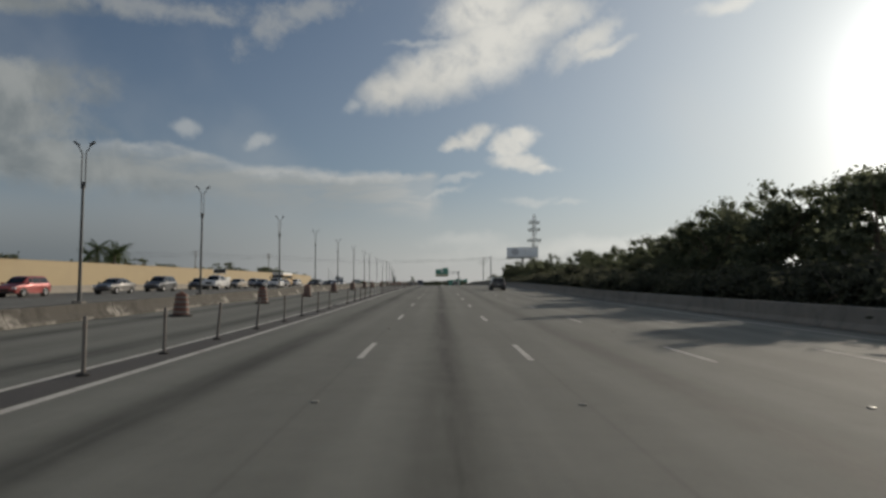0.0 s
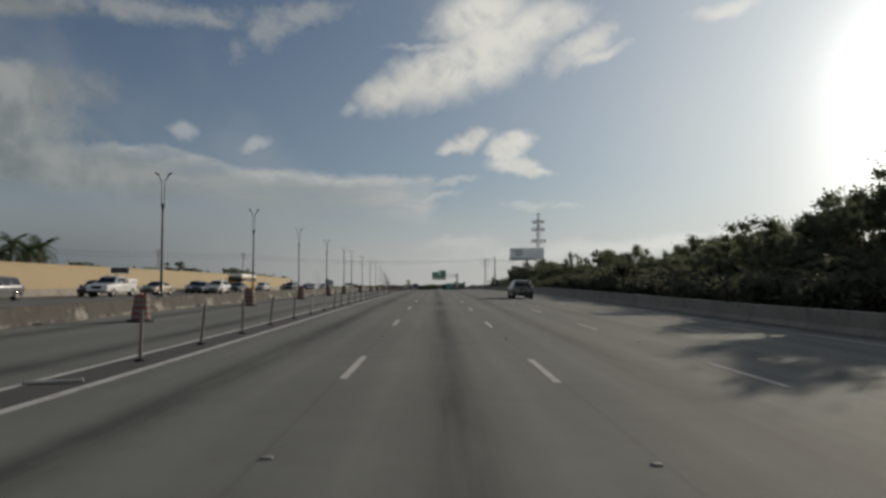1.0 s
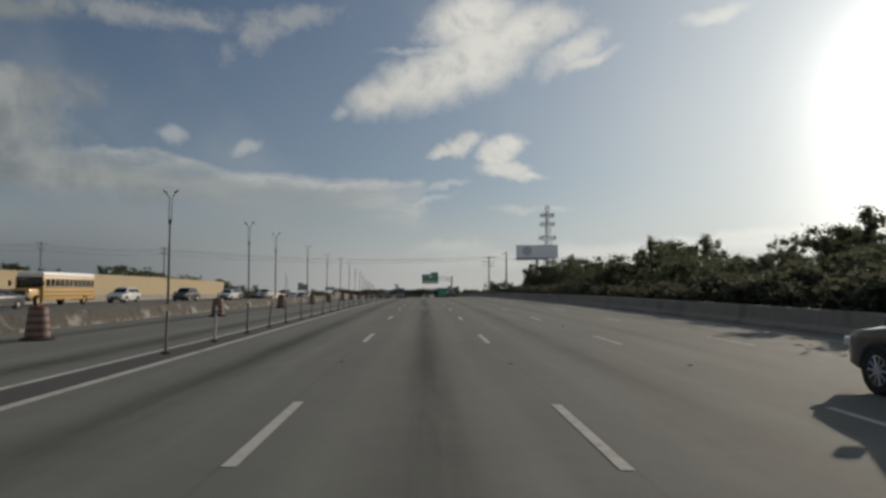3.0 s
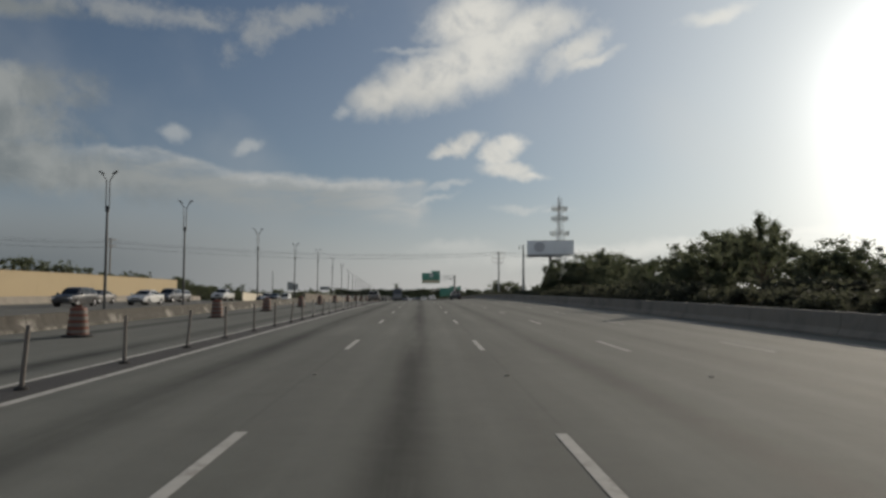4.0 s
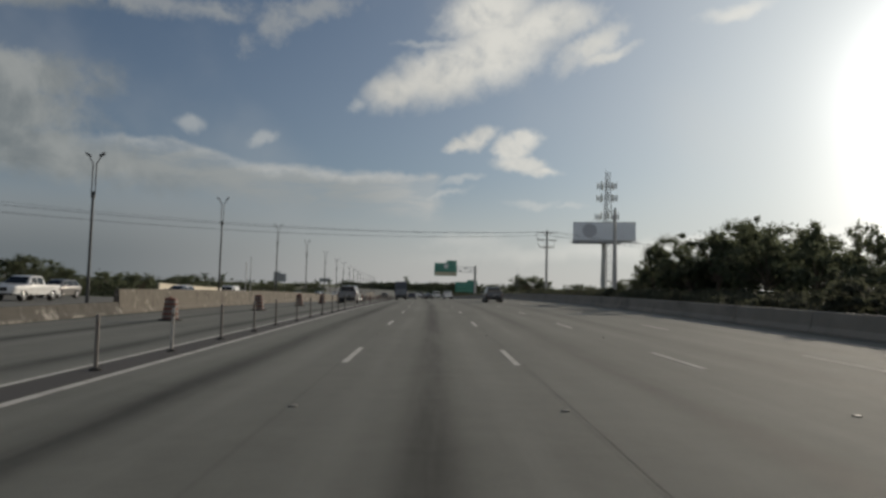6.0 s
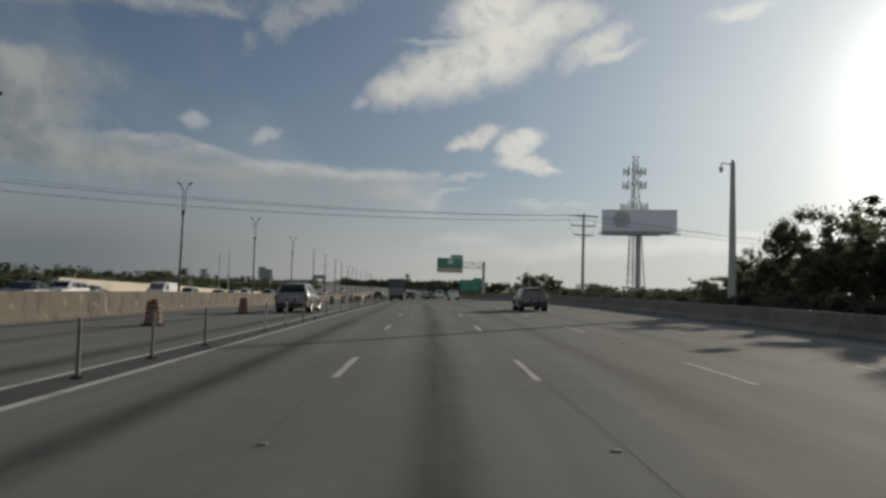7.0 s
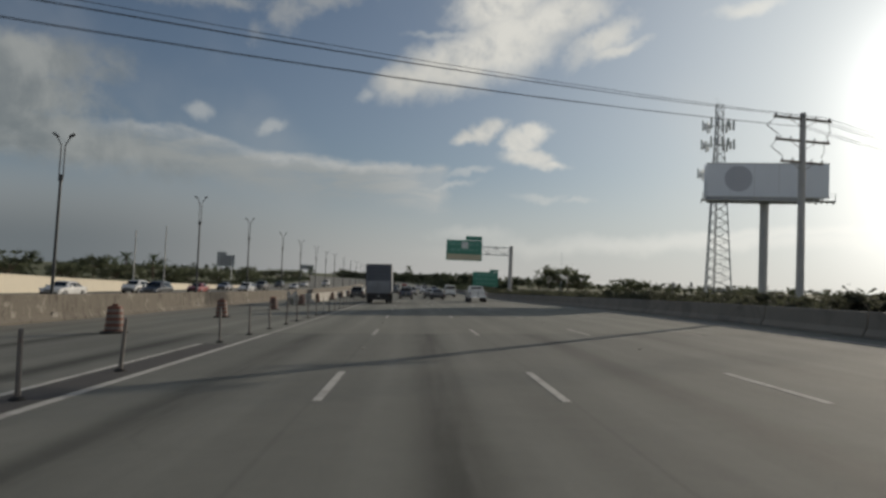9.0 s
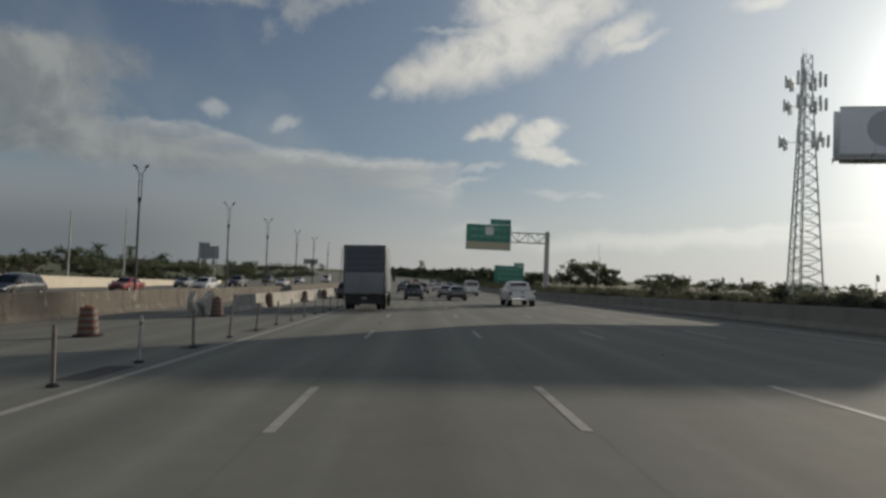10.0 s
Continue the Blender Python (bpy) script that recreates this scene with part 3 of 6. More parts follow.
LINES = (-1.675, 1.675, 5.3, 8.95)
ribbon("edge_line", -100, DECK, -5.13, -4.97, "line", road_ob)
ribbon("edge_line", DECK + 0.1, 900, -5.13, -4.97, "line_worn", road_ob)
ribbon("edge_line", -100, 253.2, -6.03, -5.90, "line", road_ob)
ribbon("median_strip", -100, 253.2, -5.86, -5.17, "band", road_ob, 0.004, label="dark worn strip between two white lines")
ribbon("edge_line", -100, 900, 12.35, 12.5, "line", road_ob)
ribbon("sealed_joint", 128, 216, 1.80, 1.809, "band", road_ob, 0.0045, label="dark sealed joint between lanes")
DASH0, CYCLE, DASH = 12.88, 12.19, 3.05
for l in LINES:
    for k in range(-4, 36):
        s = DASH0 + k * CYCLE
        ribbon("lane_dash", s, s + DASH, l - 0.065, l + 0.065, "line" if s < DECK - 3 else "line_worn", road_ob, 0.006, 1.6)
for s, w, h in ((265.2, 0.9, 0.5), (268.9, 0.7, 0.35), (272.6, 1.2, 0.45), (277.8, 0.8, 0.4), (283.5, 1.1, 0.4)):
    ribbon("tar_patch", s, s + w * 1.6, -5.75 - h * 0.5, -5.62 + h * 0.5, "band", road_ob, 0.004, label="dark patch on the road along the line of posts")
part("expansion_joint", strip([257.2, 257.26], [(-11.0, 0.004), (-4, 0.004), (3, 0.004), (14, 0.004)], uv=False), "rubber", road_ob, "thin dark transverse joint", smooth=False)
# raised pavement markers halfway between dashes
marker_mesh = mesh_of("pavement_marker", boxed(-0.045, -0.04, 0, 0.045, 0.04, 0.018, bevel=0.007), "marker")
for l in LINES[:3]:
    for k in range(-2, 30):
        piece("pavement_marker", marker_mesh, road_ob, on_road(DASH0 + k * CYCLE + 7.6, l))
for l in (-21.2, -24.8, -28.4, -32.0):
    for k in range(0, 40):
        s = 6 + k * CYCLE
        ribbon("lane_dash", s, s + DASH, l - 0.065, l + 0.065, "line", far_road, 0.006, 1.6)
ribbon("edge_line", -60, 600, -17.9, -17.77, "line_yellow", far_road)
ribbon("edge_line", -60, 600, -36.1, -35.95, "line", far_road)


# ---- barriers and walls ----
def barrier_mesh(name, length, height, foot=0.30, top=0.085, mat="concrete"):
    """A concrete safety-shape barrier along +y, with a chamfered top edge."""
    prof = [(-foot, 0), (-foot, 0.08), (-foot + 0.14, 0.28), (-top - 0.015, height - 0.03), (-top + 0.015, height), (top - 0.015, height), (top + 0.015, height - 0.03), (foot - 0.14, 0.28), (foot, 0.08), (foot, 0)]
    bm = bmesh.new()
    ends = [[bm.verts.new((x, y, z)) for x, z in prof] for y in (0.015, length - 0.015)]
    n = len(prof)
    for i in range(n - 1):
        bm.faces.new((ends[0][i + 1], ends[0][i], ends[1][i], ends[1][i + 1]))
    bm.faces.new(ends[0])
    bm.faces.new(ends[1][::-1])
    bmesh.ops.recalc_face_normals(bm, faces=bm.faces[:])
    return mesh_of(name, bm, mat, smooth=False)


seg = 6.1
median_low, median_tall, side_mesh = barrier_mesh("median_barrier", seg, 0.56, mat="grimy"), barrier_mesh("median_barrier", seg, 1.15, mat="stained"), barrier_mesh("side_barrier", seg, 0.84)
median_pale = barrier_mesh("median_barrier", seg, 0.95, mat="stained_pale")


def median_l(s):
    return float(np.interp(s, *zip(*MEDIAN_LINE)))


def lay(name, me, s, l0, l1, label, group):
    p, q = road(s, l0), road(s + seg, l1)
    ob = new(name, me)
    tagged(ob, label, "barrier", group)
    ob.matrix_basis = pose(p.x, p.y, p.z - 0.01, math.degrees(math.atan2(q.z - p.z, seg)), 0, math.degrees(math.atan2(-(q.x - p.x), q.y - p.y)))


for k in range(-8, 78):
    s = k * seg
    low = s < 186
    lay("median_barrier", median_low if low else median_tall, s, median_l(s), median_l(s + seg), "low dark grimy concrete median barrier segment" if low else "tall stained brown-grey concrete median barrier segment", "median barrier segments")
    if s > 293:
        lay("temporary_barrier", median_pale, s, -10.4, -10.4, "whitish stained temporary barrier segment", "temporary barrier segments")
    if k > -4:
        lay("side_barrier", side_mesh, s, 14.3, 14.3, "weathered concrete shoulder barrier segment", "shoulder barrier segments")


# broken end pieces where the tall barrier stops
for s, l, tilt, turn in ((293.6, -10.9, 24, 12), (295.4, -10.6, 33, -20)):
    bm = boxed(-0.14, -0.55, -0.1, 0.14, 0.55, 0.95, bevel=0.03)
    bmesh.ops.rotate(bm, verts=bm.verts[:], cent=(0, 0, 0), matrix=Matrix.Rotation(radians(tilt), 3, "X"))
    bmesh.ops.translate(bm, verts=bm.verts[:], vec=(0, 0, 0.12))
    solid("broken_slab", bm, "stained_pale", "broken whitish concrete slab leaning at the barrier's end", "concrete slab", on_road(s, l, 0.0, turn), "broken slabs", smooth=False)


def wall(name, a, b, l, heights, mat, label, cap=True):
    """A long wall of panels between posts, each panel a part. heights: metres along and height there."""
    w = thing(name, label, "wall", kind="structure")
    pitch = 6.1
    for k in range(int((b - a) / pitch)):
        s = a + k * pitch
        p, q = road(s, l), road(s + pitch, l)
        height = float(np.interp(s, *zip(*heights)))
        rise = q.z + float(np.interp(s + pitch, *zip(*heights))) - p.z - height
        m = pose(p.x, p.y, p.z - 0.1, math.degrees(math.atan2(rise, pitch)), 0, math.degrees(math.atan2(-(q.x - p.x), q.y - p.y)))
        for nm, me in (("wall_panel", wall_meshes[mat][0]), ("wall_post", wall_meshes[mat][1])) + ((("wall_cap", wall_meshes[mat][2]),) if cap else ()):
            ob = piece(nm, me, w, m @ Matrix.Diagonal((1, 1, height, 1)) if nm != "wall_cap" else m @ Matrix.Translation((0, 0, height)))
    return w


wall_meshes = {}
for mat in ("wall", "wall_pale"):
    wall_meshes[mat] = (mesh_of("wall_panel", boxed(-0.10, 0.16, 0, 0.10, 6.0, 1.0), mat, False), mesh_of("wall_post", boxed(-0.104, -0.1, 0, 0.104, 0.16, 1.0), mat, False),
                        mesh_of("wall_cap", boxed(-0.16, -0.1, 0.0, 0.16, 6.0, 0.12, bevel=0.02), mat, False))
wall("wall_sound", -40, 227, -42.0, ((0, 3.45), (227, 3.45)), "wall", "tall plain tan concrete sound wall along the motorway")
wall("wall_retaining", 256, 392, -38.5, ((256, 2.2), (290, 2.0), (320, 1.4), (380, 0.6)), "wall_pale", "pale low concrete wall beyond the end of the sound wall")
# low kerb barrier at the sound wall's foot
base_mesh = barrier_mesh("wall_footing", seg, 0.8)
foot = thing("wall_footing_barrier", "pale concrete barrier at the foot of the sound wall", "barrier", kind="structure")
for k in range(-6, 38):
    s, l = k * seg, -40.9
    p, q = road(s, l), road(s + seg, l)
    piece("barrier_segment", base_mesh, foot, pose(p.x, p.y, p.z - 0.01, math.degrees(math.atan2(q.z - p.z, seg)), 0, math.degrees(math.atan2(-(q.x - p.x), q.y - p.y))))


# ---- delineator posts ----
def delineator(mat, label, lean):
    d = thing("delineator_post", label, "post", group="delineator posts")
    part("base", spun([(0.10, 0), (0.10, 0.02), (0.08, 0.035), (0.045, 0.05)], 12), "rubber", d)
    bm = tube(bmesh.new(), (0, 0, 0.05), (lean, 0, 0.90), 0.035, 0.032, 10)
    part("tube", bm, mat, d)
    part("cap", spun([(0.033, 0.895), (0.033, 0.915), (0.016, 0.925)], 10), mat, d).location.x = lean
    part("reflective_band", spun([(0.0355, 0.74), (0.035, 0.80)], 10), "white_band", d).location.x = lean * 0.82
    return d


posts = [delineator("post_dark", "grimy plastic delineator post coloured as in shade on a rubber base", 0.0), delineator("post_white", "white plastic delineator post on a rubber base", 0.02), delineator("post_dark", "plastic delineator post coloured as in shade, leaning slightly", 0.07)]
first = [True] * 3
# running number and metres along for posts at uneven spacing
post_run = [(0, 7.1), (1, 10.2), (3, 16.3), (8, 32.8), (12, 45.0), (14, 51.7), (16, 58.3), (18, 63.8), (22, 76.8), (24, 82.5), (35, 116.2), (39, 129.2), (41, 135.2), (44, 144.2), (48, 156.9), (49, 160.3), (50, 163.2), (60, 195.0), (62, 200.9), (64, 206.6), (65, 209.8), (68, 220.0), (70, 226.0), (117, 370.0)]
for k in range(0, 118):
    s = float(np.interp(k, [p[0] for p in post_run], [p[1] for p in post_run])) + rng.uniform(-0.08, 0.08)
    if k in (9, 27, 51, 63, 78):
        continue
    kind_ = rng.choices((0, 1, 2), (6, 1.2, 2.0))[0]
    if 63 <= k <= 76:
        kind_ = rng.choices((0, 1, 2), (5, 4, 1.5))[0]
    m = on_road(s, -5.56 + rng.uniform(-0.05, 0.05), 0.004, rng.uniform(-20, 20))
    if first[kind_]:
        posts[kind_].matrix_basis, first[kind_] = m, False
    else:
        copy_thing(posts[kind_], m)
for s, l, turn in ((36.3, -5.62, -68), (64.4, -5.42, -62), (27.2, -5.5, -75)):
    bm = tube(tube(bmesh.new(), (0, -0.36, 0.028), (0, 0.36, 0.024), 0.026, 0.024, 10), (0, 0.36, 0.026), (0, 0.385, 0.03), 0.038, 0.034, 10)
    solid("fallen_post", bm, "post_white", "white delineator post lying knocked over on the strip", "post", on_road(s, l, 0.006, turn), "fallen posts")


# ---- traffic drums ----
def drum():
    d = thing("traffic_drum", "faded orange and white traffic drum on a rubber ring", "traffic drum", group="traffic drums")
    part("base", spun([(0.42, 0), (0.42, 0.05), (0.36, 0.08), (0.30, 0.09)], 20), "rubber", d, "black rubber ring")
    prof = [(0.295, 0.06), (0.29, 0.30), (0.275, 0.31), (0.27, 0.52), (0.255, 0.53), (0.25, 0.74), (0.235, 0.75), (0.23, 0.95), (0.20, 1.0), (0.08, 1.02)]
    part("body", spun(prof, 24), "orange", d)
    for r0, r1, z0, z1 in ((0.295, 0.292, 0.14, 0.26), (0.276, 0.273, 0.36, 0.48), (0.256, 0.253, 0.58, 0.70), (0.2375, 0.2345, 0.79, 0.90)):
        part("reflective_band", spun([(r0, z0), (r1, z1)], 24), "white_band", d)
    part("handle", box(bmesh.new(), -0.10, -0.02, 1.02, 0.10, 0.02, 1.09, bevel=0.01), "orange", d)
    return d


drum_ob = drum()
spots = [13.0, 25.0, 36.6, 48.5, 61.2, 74.1, 86.1, 97.8, 112.0, 126.0, 139.2, 149.6, 161.2, 171.5, 184.0] + [196.2 + 12.2 * k for k in range(15)]
for i, s in enumerate(spots):
    m = on_road(s, -9.95 + rng.uniform(-0.15, 0.15), 0.002, rng.uniform(0, 360) - 180) @ Matrix.Diagonal((1, 1, 0.86, 1))
    if i == 0:
        drum_ob.matrix_basis = m
    else:
        copy_thing(drum_ob, Matrix.Identity(4)).matrix_basis = m


# ---- street lamps in the median ----
def street_lamp(height):
    d = thing("street_lamp", "slim grey street lamp with two short raised lamp arms", "street lamp", group="median street lamps")
    part("base", boxed(-0.22, -0.22, 0, 0.22, 0.22, 0.40, bevel=0.03), "grimy", d, "stained concrete plinth")
    part("pole", tube(bmesh.new(), (0, 0, 0.4), (0, 0, height - 1.75), 0.075, 0.055, 12), "dark_steel", d)
    part("collar", tube(bmesh.new(), (0, 0, height - 2.05), (0, 0, height - 1.80), 0.095, 0.095, 12), "dark_steel", d)
    for sx in (-1, 1):
        arm = part("arm", tube(tube(bmesh.new(), (sx * 0.085, 0, height - 1.95), (sx * 0.085, 0, height - 0.45), 0.026, 0.026, 8), (sx * 0.085, 0, height - 0.47), (sx * 0.30, 0, height - 0.10), 0.026, 0.024, 8), "dark_steel", d)
        bm = boxed(-0.03, -0.08, -0.04, 0.24, 0.08, 0.04, bevel=0.025)
        bmesh.ops.rotate(bm, verts=bm.verts[:], cent=(0, 0, 0), matrix=Matrix.Rotation(radians(-35), 3, "Y"))
        if sx < 0:
            bmesh.ops.scale(bm, vec=(-1, 1, 1), verts=bm.verts[:])
            bmesh.ops.reverse_faces(bm, faces=bm.faces[:])
        bmesh.ops.translate(bm, vec=(sx * 0.26, 0, height - 0.11), verts=bm.verts[:])
        part("lamp_head", bm, "dark_steel", d)
    return d


lamp_spots = [10.0, 28.6, 43.0, 64.2, 82.8, 101.8, 121.2, 139.9, 150.7, 170.5, 188.8, 207.6, 226.5, 245.2, 264.4, 283.6, 298.5, 315.5, 329, 345, 358, 373, 392, 412, 432, 455, 480, 510]
lamp_ob, tall_lamp = street_lamp(7.35), street_lamp(8.0)
for i, s in enumerate(lamp_spots):
    p = road(s, -15.75)
    m = pose(p.x, p.y, p.z, 0, rng.uniform(-0.6, 0.6), rng.uniform(-8, 8))
    if i == 0:
        lamp_ob.matrix_basis = m
    elif s == 207.6:
        tall_lamp.matrix_basis = m
    else:
        copy_thing(lamp_ob if s < 207 else tall_lamp, m)


# ---- utility poles and lines ----
def utility_pole(x, y, top, arms, label, base=0.16, mat="wood", turn=0.0):
    """arms: (drop from the top, half length)."""
    z = ground_z(x, y)
    d = thing("utility_pole", label, "utility pole", pose(x, y, z - 0.05, 0, 0, turn), "utility poles")
    h = top - z
    part("pole", tube(bmesh.new(), (0, 0, 0), (0, 0, h), base, base * 0.68, 12), mat, d)
    for drop, half in arms:
        bm = boxed(-half, -0.07, h - drop - 0.06, half, 0.07, h - drop + 0.06, bevel=0.01)
        tube(bm, (-half * 0.55, -0.05, h - drop), (0, -0.05, h - drop - 0.55), 0.02, 0.02, 6)
        tube(bm, (half * 0.55, -0.05, h - drop), (0, -0.05, h - drop - 0.55), 0.02, 0.02, 6)
        part("crossarm", bm, "wood", d)
        for sx in (-0.95, -0.45, 0.45, 0.95):
            part("insulator", spun([(0.03, 0), (0.055, 0.03), (0.03, 0.06), (0.055, 0.09), (0.03, 0.12), (0.045, 0.15), (0.02, 0.18)], 8), "insulator", d).location = (sx * half, 0, h - drop + 0.06)
    return d


utility_pole(18.6, 273.5, 12.8, ((0.35, 1.9), (1.65, 1.8), (2.9, 1.4)), "tall utility pole with three crossarms and strung wires", 0.24, "pole_concrete", 12)
utility_pole(-60.5, 233.5, 12.6, ((0.3, 1.2), (1.5, 1.1)), "wooden utility pole with two crossarms behind the sound wall", 0.17, "wood", 60)
utility_pole(-82.8, 223.4, 13.0, ((0.3, 1.2), (1.5, 1.0)), "wooden utility pole with crossarms and a transformer", 0.17, "wood", 60)
utility_pole(-108, 206, 13.0, ((0.3, 1.2),), "wooden utility pole with one crossarm", 0.17, "wood", 60)
utility_pole(95, 309, 12.6, ((0.3, 1.6), (1.5, 1.6)), "utility pole with two long crossarms among trees", 0.2, "wood", 60)
utility_pole(31, 420, 10.5, (), "slim plain pole beside the motorway", 0.06, "galv", 0)


def wire(points, r=0.02, sag=0.5):
    """A sagging cable through the given supports."""
    bm = bmesh.new()
    ring0 = None
    pts = []
    for a, b in zip(points, points[1:]):
        a, b = Vector(a), Vector(b)
        n = 14
        for i in range(n + (b == Vector(points[-1]))):
            t = i / n
            p = a.lerp(b, t)
            p.z -= sag * 4 * t * (1 - t) * (b - a).length / 80
            pts.append(p)
    for i in range(len(pts)):
        d = (pts[min(i + 1, len(pts) - 1)] - pts[max(i - 1, 0)]).to_track_quat("Z", "Y").to_matrix()
        ring = [bm.verts.new(pts[i] + d @ Vector((math.cos(k * math.tau / 5) * r, math.sin(k * math.tau / 5) * r, 0))) for k in range(5)]
        if ring0:
            for k in range(5):
                bm.faces.new((ring0[k], ring0[(k + 1) % 5], ring[(k + 1) % 5], ring[k]))
        ring0 = ring
    return bm


for left, right, side in ((11.75, 12.55, -0.2), (11.62, 12.55, 0.6), (10.85, 11.95, -0.3), (10.72, 11.95, 0.5), (12.1, 12.6, 1.5)):
    o = Vector((math.cos(radians(12)), math.sin(radians(12)), 0)) * side
    pts = [Vector((-108, 206, left + 0.5)), Vector((-82.8, 223.4, left + 0.3)), Vector((-60.5, 233.5, left)), Vector((18.6, 273.5, right)) + o, Vector((95, 309, right - 0.3)) + o]
    solid("power_line", wire(pts, 0.013, 1.4), "wire", "thin black power cable strung across the motorway", "power line", group="power lines")
# hanging jumper loops on the tall pole
for i, (x, z0, z1) in enumerate(((-1.15, 12.5, 11.3), (-1.0, 11.3, 10.1), (1.1, 12.5, 11.3), (0.9, 11.2, 10.2))):
    o = Vector((math.cos(radians(12)) * x * 1.5, math.sin(radians(12)) * x * 1.5, 0))
    solid("jumper_cable", wire([Vector((18.6, 273.4, z0)) + o, Vector((18.3, 273.3, (z0 + z1) / 2 - 0.1)) + o * 1.25, Vector((18.6, 273.4, z1)) + o * 0.9], 0.02, 0.1), "wire", "black jumper cable looped between crossarms", "cable", group="jumper cables")


# ---- camera mast beside the shoulder ----
def camera_mast(x, y, top):
    z = ground_z(x, y)
    h = top - z
    d = thing("camera_mast", "thick pale concrete mast with a small traffic camera on a bracket", "mast", pose(x, y, z - 0.05, 0, 0, 0))
    part("shaft", tube(bmesh.new(), (0, 0, 0), (0, 0, h), 0.27, 0.14, 16), "pole_concrete", d)
    part("cap", tube(bmesh.new(), (0, 0, h), (0, 0, h + 0.18), 0.10, 0.08, 12), "galv", d)
    part("bracket", tube(tube(bmesh.new(), (0.0, 0, h - 0.12), (-0.75, 0, h - 0.06), 0.035, 0.035, 8), (-0.75, 0, h - 0.06), (-0.75, 0, h - 0.32), 0.03, 0.03, 8), "galv", d)
    part("dome_camera", spun([(0.06, 0.0), (0.13, -0.02), (0.14, -0.18), (0.11, -0.30), (0.05, -0.36)], 14), "sign_white", d).location = (-0.75, 0, h - 0.30)


camera_mast(18.0, 226.6, 11.1)


# ---- billboard ----
def billboard():
    # the face runs from (34.0, 326.6) to (49.2, 323.4)
    c = Vector((41.6, 325.0, 0))
    z = ground_z(c.x, c.y)
    d = thing("billboard", "large pale advertising billboard on one thick steel column", "billboard", pose(c.x, c.y, z, 0, 0, -12))
    top, low, half = 19.75 - z, 15.0 - z, 7.75
    for y0, y1, nm in ((-0.32, -0.18, "face"), (1.5, 1.64, "back_face")):
        f = part(nm, boxed(-half, y0, low, half, y1, top, bevel=0.02), "board", d, "pale blue-grey panel with one dark disc")
        if nm == "face":
            for i in range(1, 5):
                x = -half + i * 2 * half / 5
                part("panel_seam", boxed(x - 0.015, y0 - 0.006, low + 0.1, x + 0.015, y0 - 0.002, top - 0.1), "board_frame", f, smooth=False)
            disc = spun([(1.8, 0), (1.8, 0.006)], 40)
            bmesh.ops.rotate(disc, verts=disc.verts[:], cent=(0, 0, 0), matrix=Matrix.Rotation(radians(90), 3, "X"))
            bmesh.ops.translate(disc, verts=disc.verts[:], vec=(-3.6, y0 - 0.004, (top + low) / 2 + 0.2))
            part("disc_emblem", disc, "board_mark", f, "dark round emblem")
            for zz in (low, top - 0.12):
                part("frame_rail", boxed(-half - 0.05, y0 - 0.03, zz, half + 0.05, y0 - 0.003, zz + 0.12), "board_frame", f, smooth=False)
    part("torsion_beam", tube(bmesh.new(), (-6.8, 0.65, low + 0.2), (6.8, 0.65, low + 0.2), 0.45, 0.45, 16), "board_frame", d)
    part("apron", boxed(-half, -0.30, low - 0.85, half * 0.55, -0.20, low - 0.02, bevel=0.02), "sign_back", d, "grey apron panel under the face")
    part("walkway", boxed(-half - 0.7, -1.35, low - 0.60, half + 0.5, -0.35, low - 0.42), "board_frame", d)
    for k in range(24):
        x = -half - 0.6 + k * (2 * half + 1.0) / 23
        part("walkway_joist", boxed(x - 0.04, -1.33, low - 0.74, x + 0.04, -0.36, low - 0.605), "board_frame", d, smooth=False)
    for x in np.linspace(-half - 0.65, half + 0.45, 9):
        bm = tube(bmesh.new(), (x, -1.33, low - 0.5), (x, -1.33, low + 0.5 if abs(x) > 6.4 else low - 0.44), 0.035, 0.035, 6)
        part("walkway_bracket", tube(bm, (x, -1.3, low - 0.52), (x, -0.2, low - 0.9), 0.04, 0.04, 6), "board_frame", d)
    for x0, x1 in ((-half - 0.65, -half + 0.25), (half - 0.4, half + 0.45)):
        for zz in (0.1, 0.48):
            part("guard_rail", tube(bmesh.new(), (x0, -1.33, low + zz), (x1, -1.33, low + zz), 0.025, 0.025, 6), "board_frame", d)
    for x in (-5.5, -1.8, 1.8, 5.5):
        part("flood_lamp", box(tube(bmesh.new(), (x, -1.3, low - 0.5), (x, -2.3, low - 0.35), 0.03, 0.03, 6), x - 0.22, -2.6, low - 0.40, x + 0.22, -2.25, low - 0.22, bevel=0.03), "board_frame", d)
    for x in np.linspace(-6, 6, 5):
        part("upright", boxed(x - 0.07, -0.17, low - 0.3, x + 0.07, 0.0, top - 0.2), "board_frame", d, smooth=False)
        part("upright", boxed(x - 0.07, 1.33, low - 0.3, x + 0.07, 1.49, top - 0.2), "board_frame", d, smooth=False)
    part("column", tube(bmesh.new(), (0, 0.65, -0.3), (0, 0.65, low + 0.2), 0.55, 0.55, 20), "board_frame", d, "thick round steel column")
    part("collar", tube(bmesh.new(), (0, 0.65, low - 0.9), (0, 0.65, low - 0.3), 0.66, 0.66, 20), "board_frame", d)


billboard()


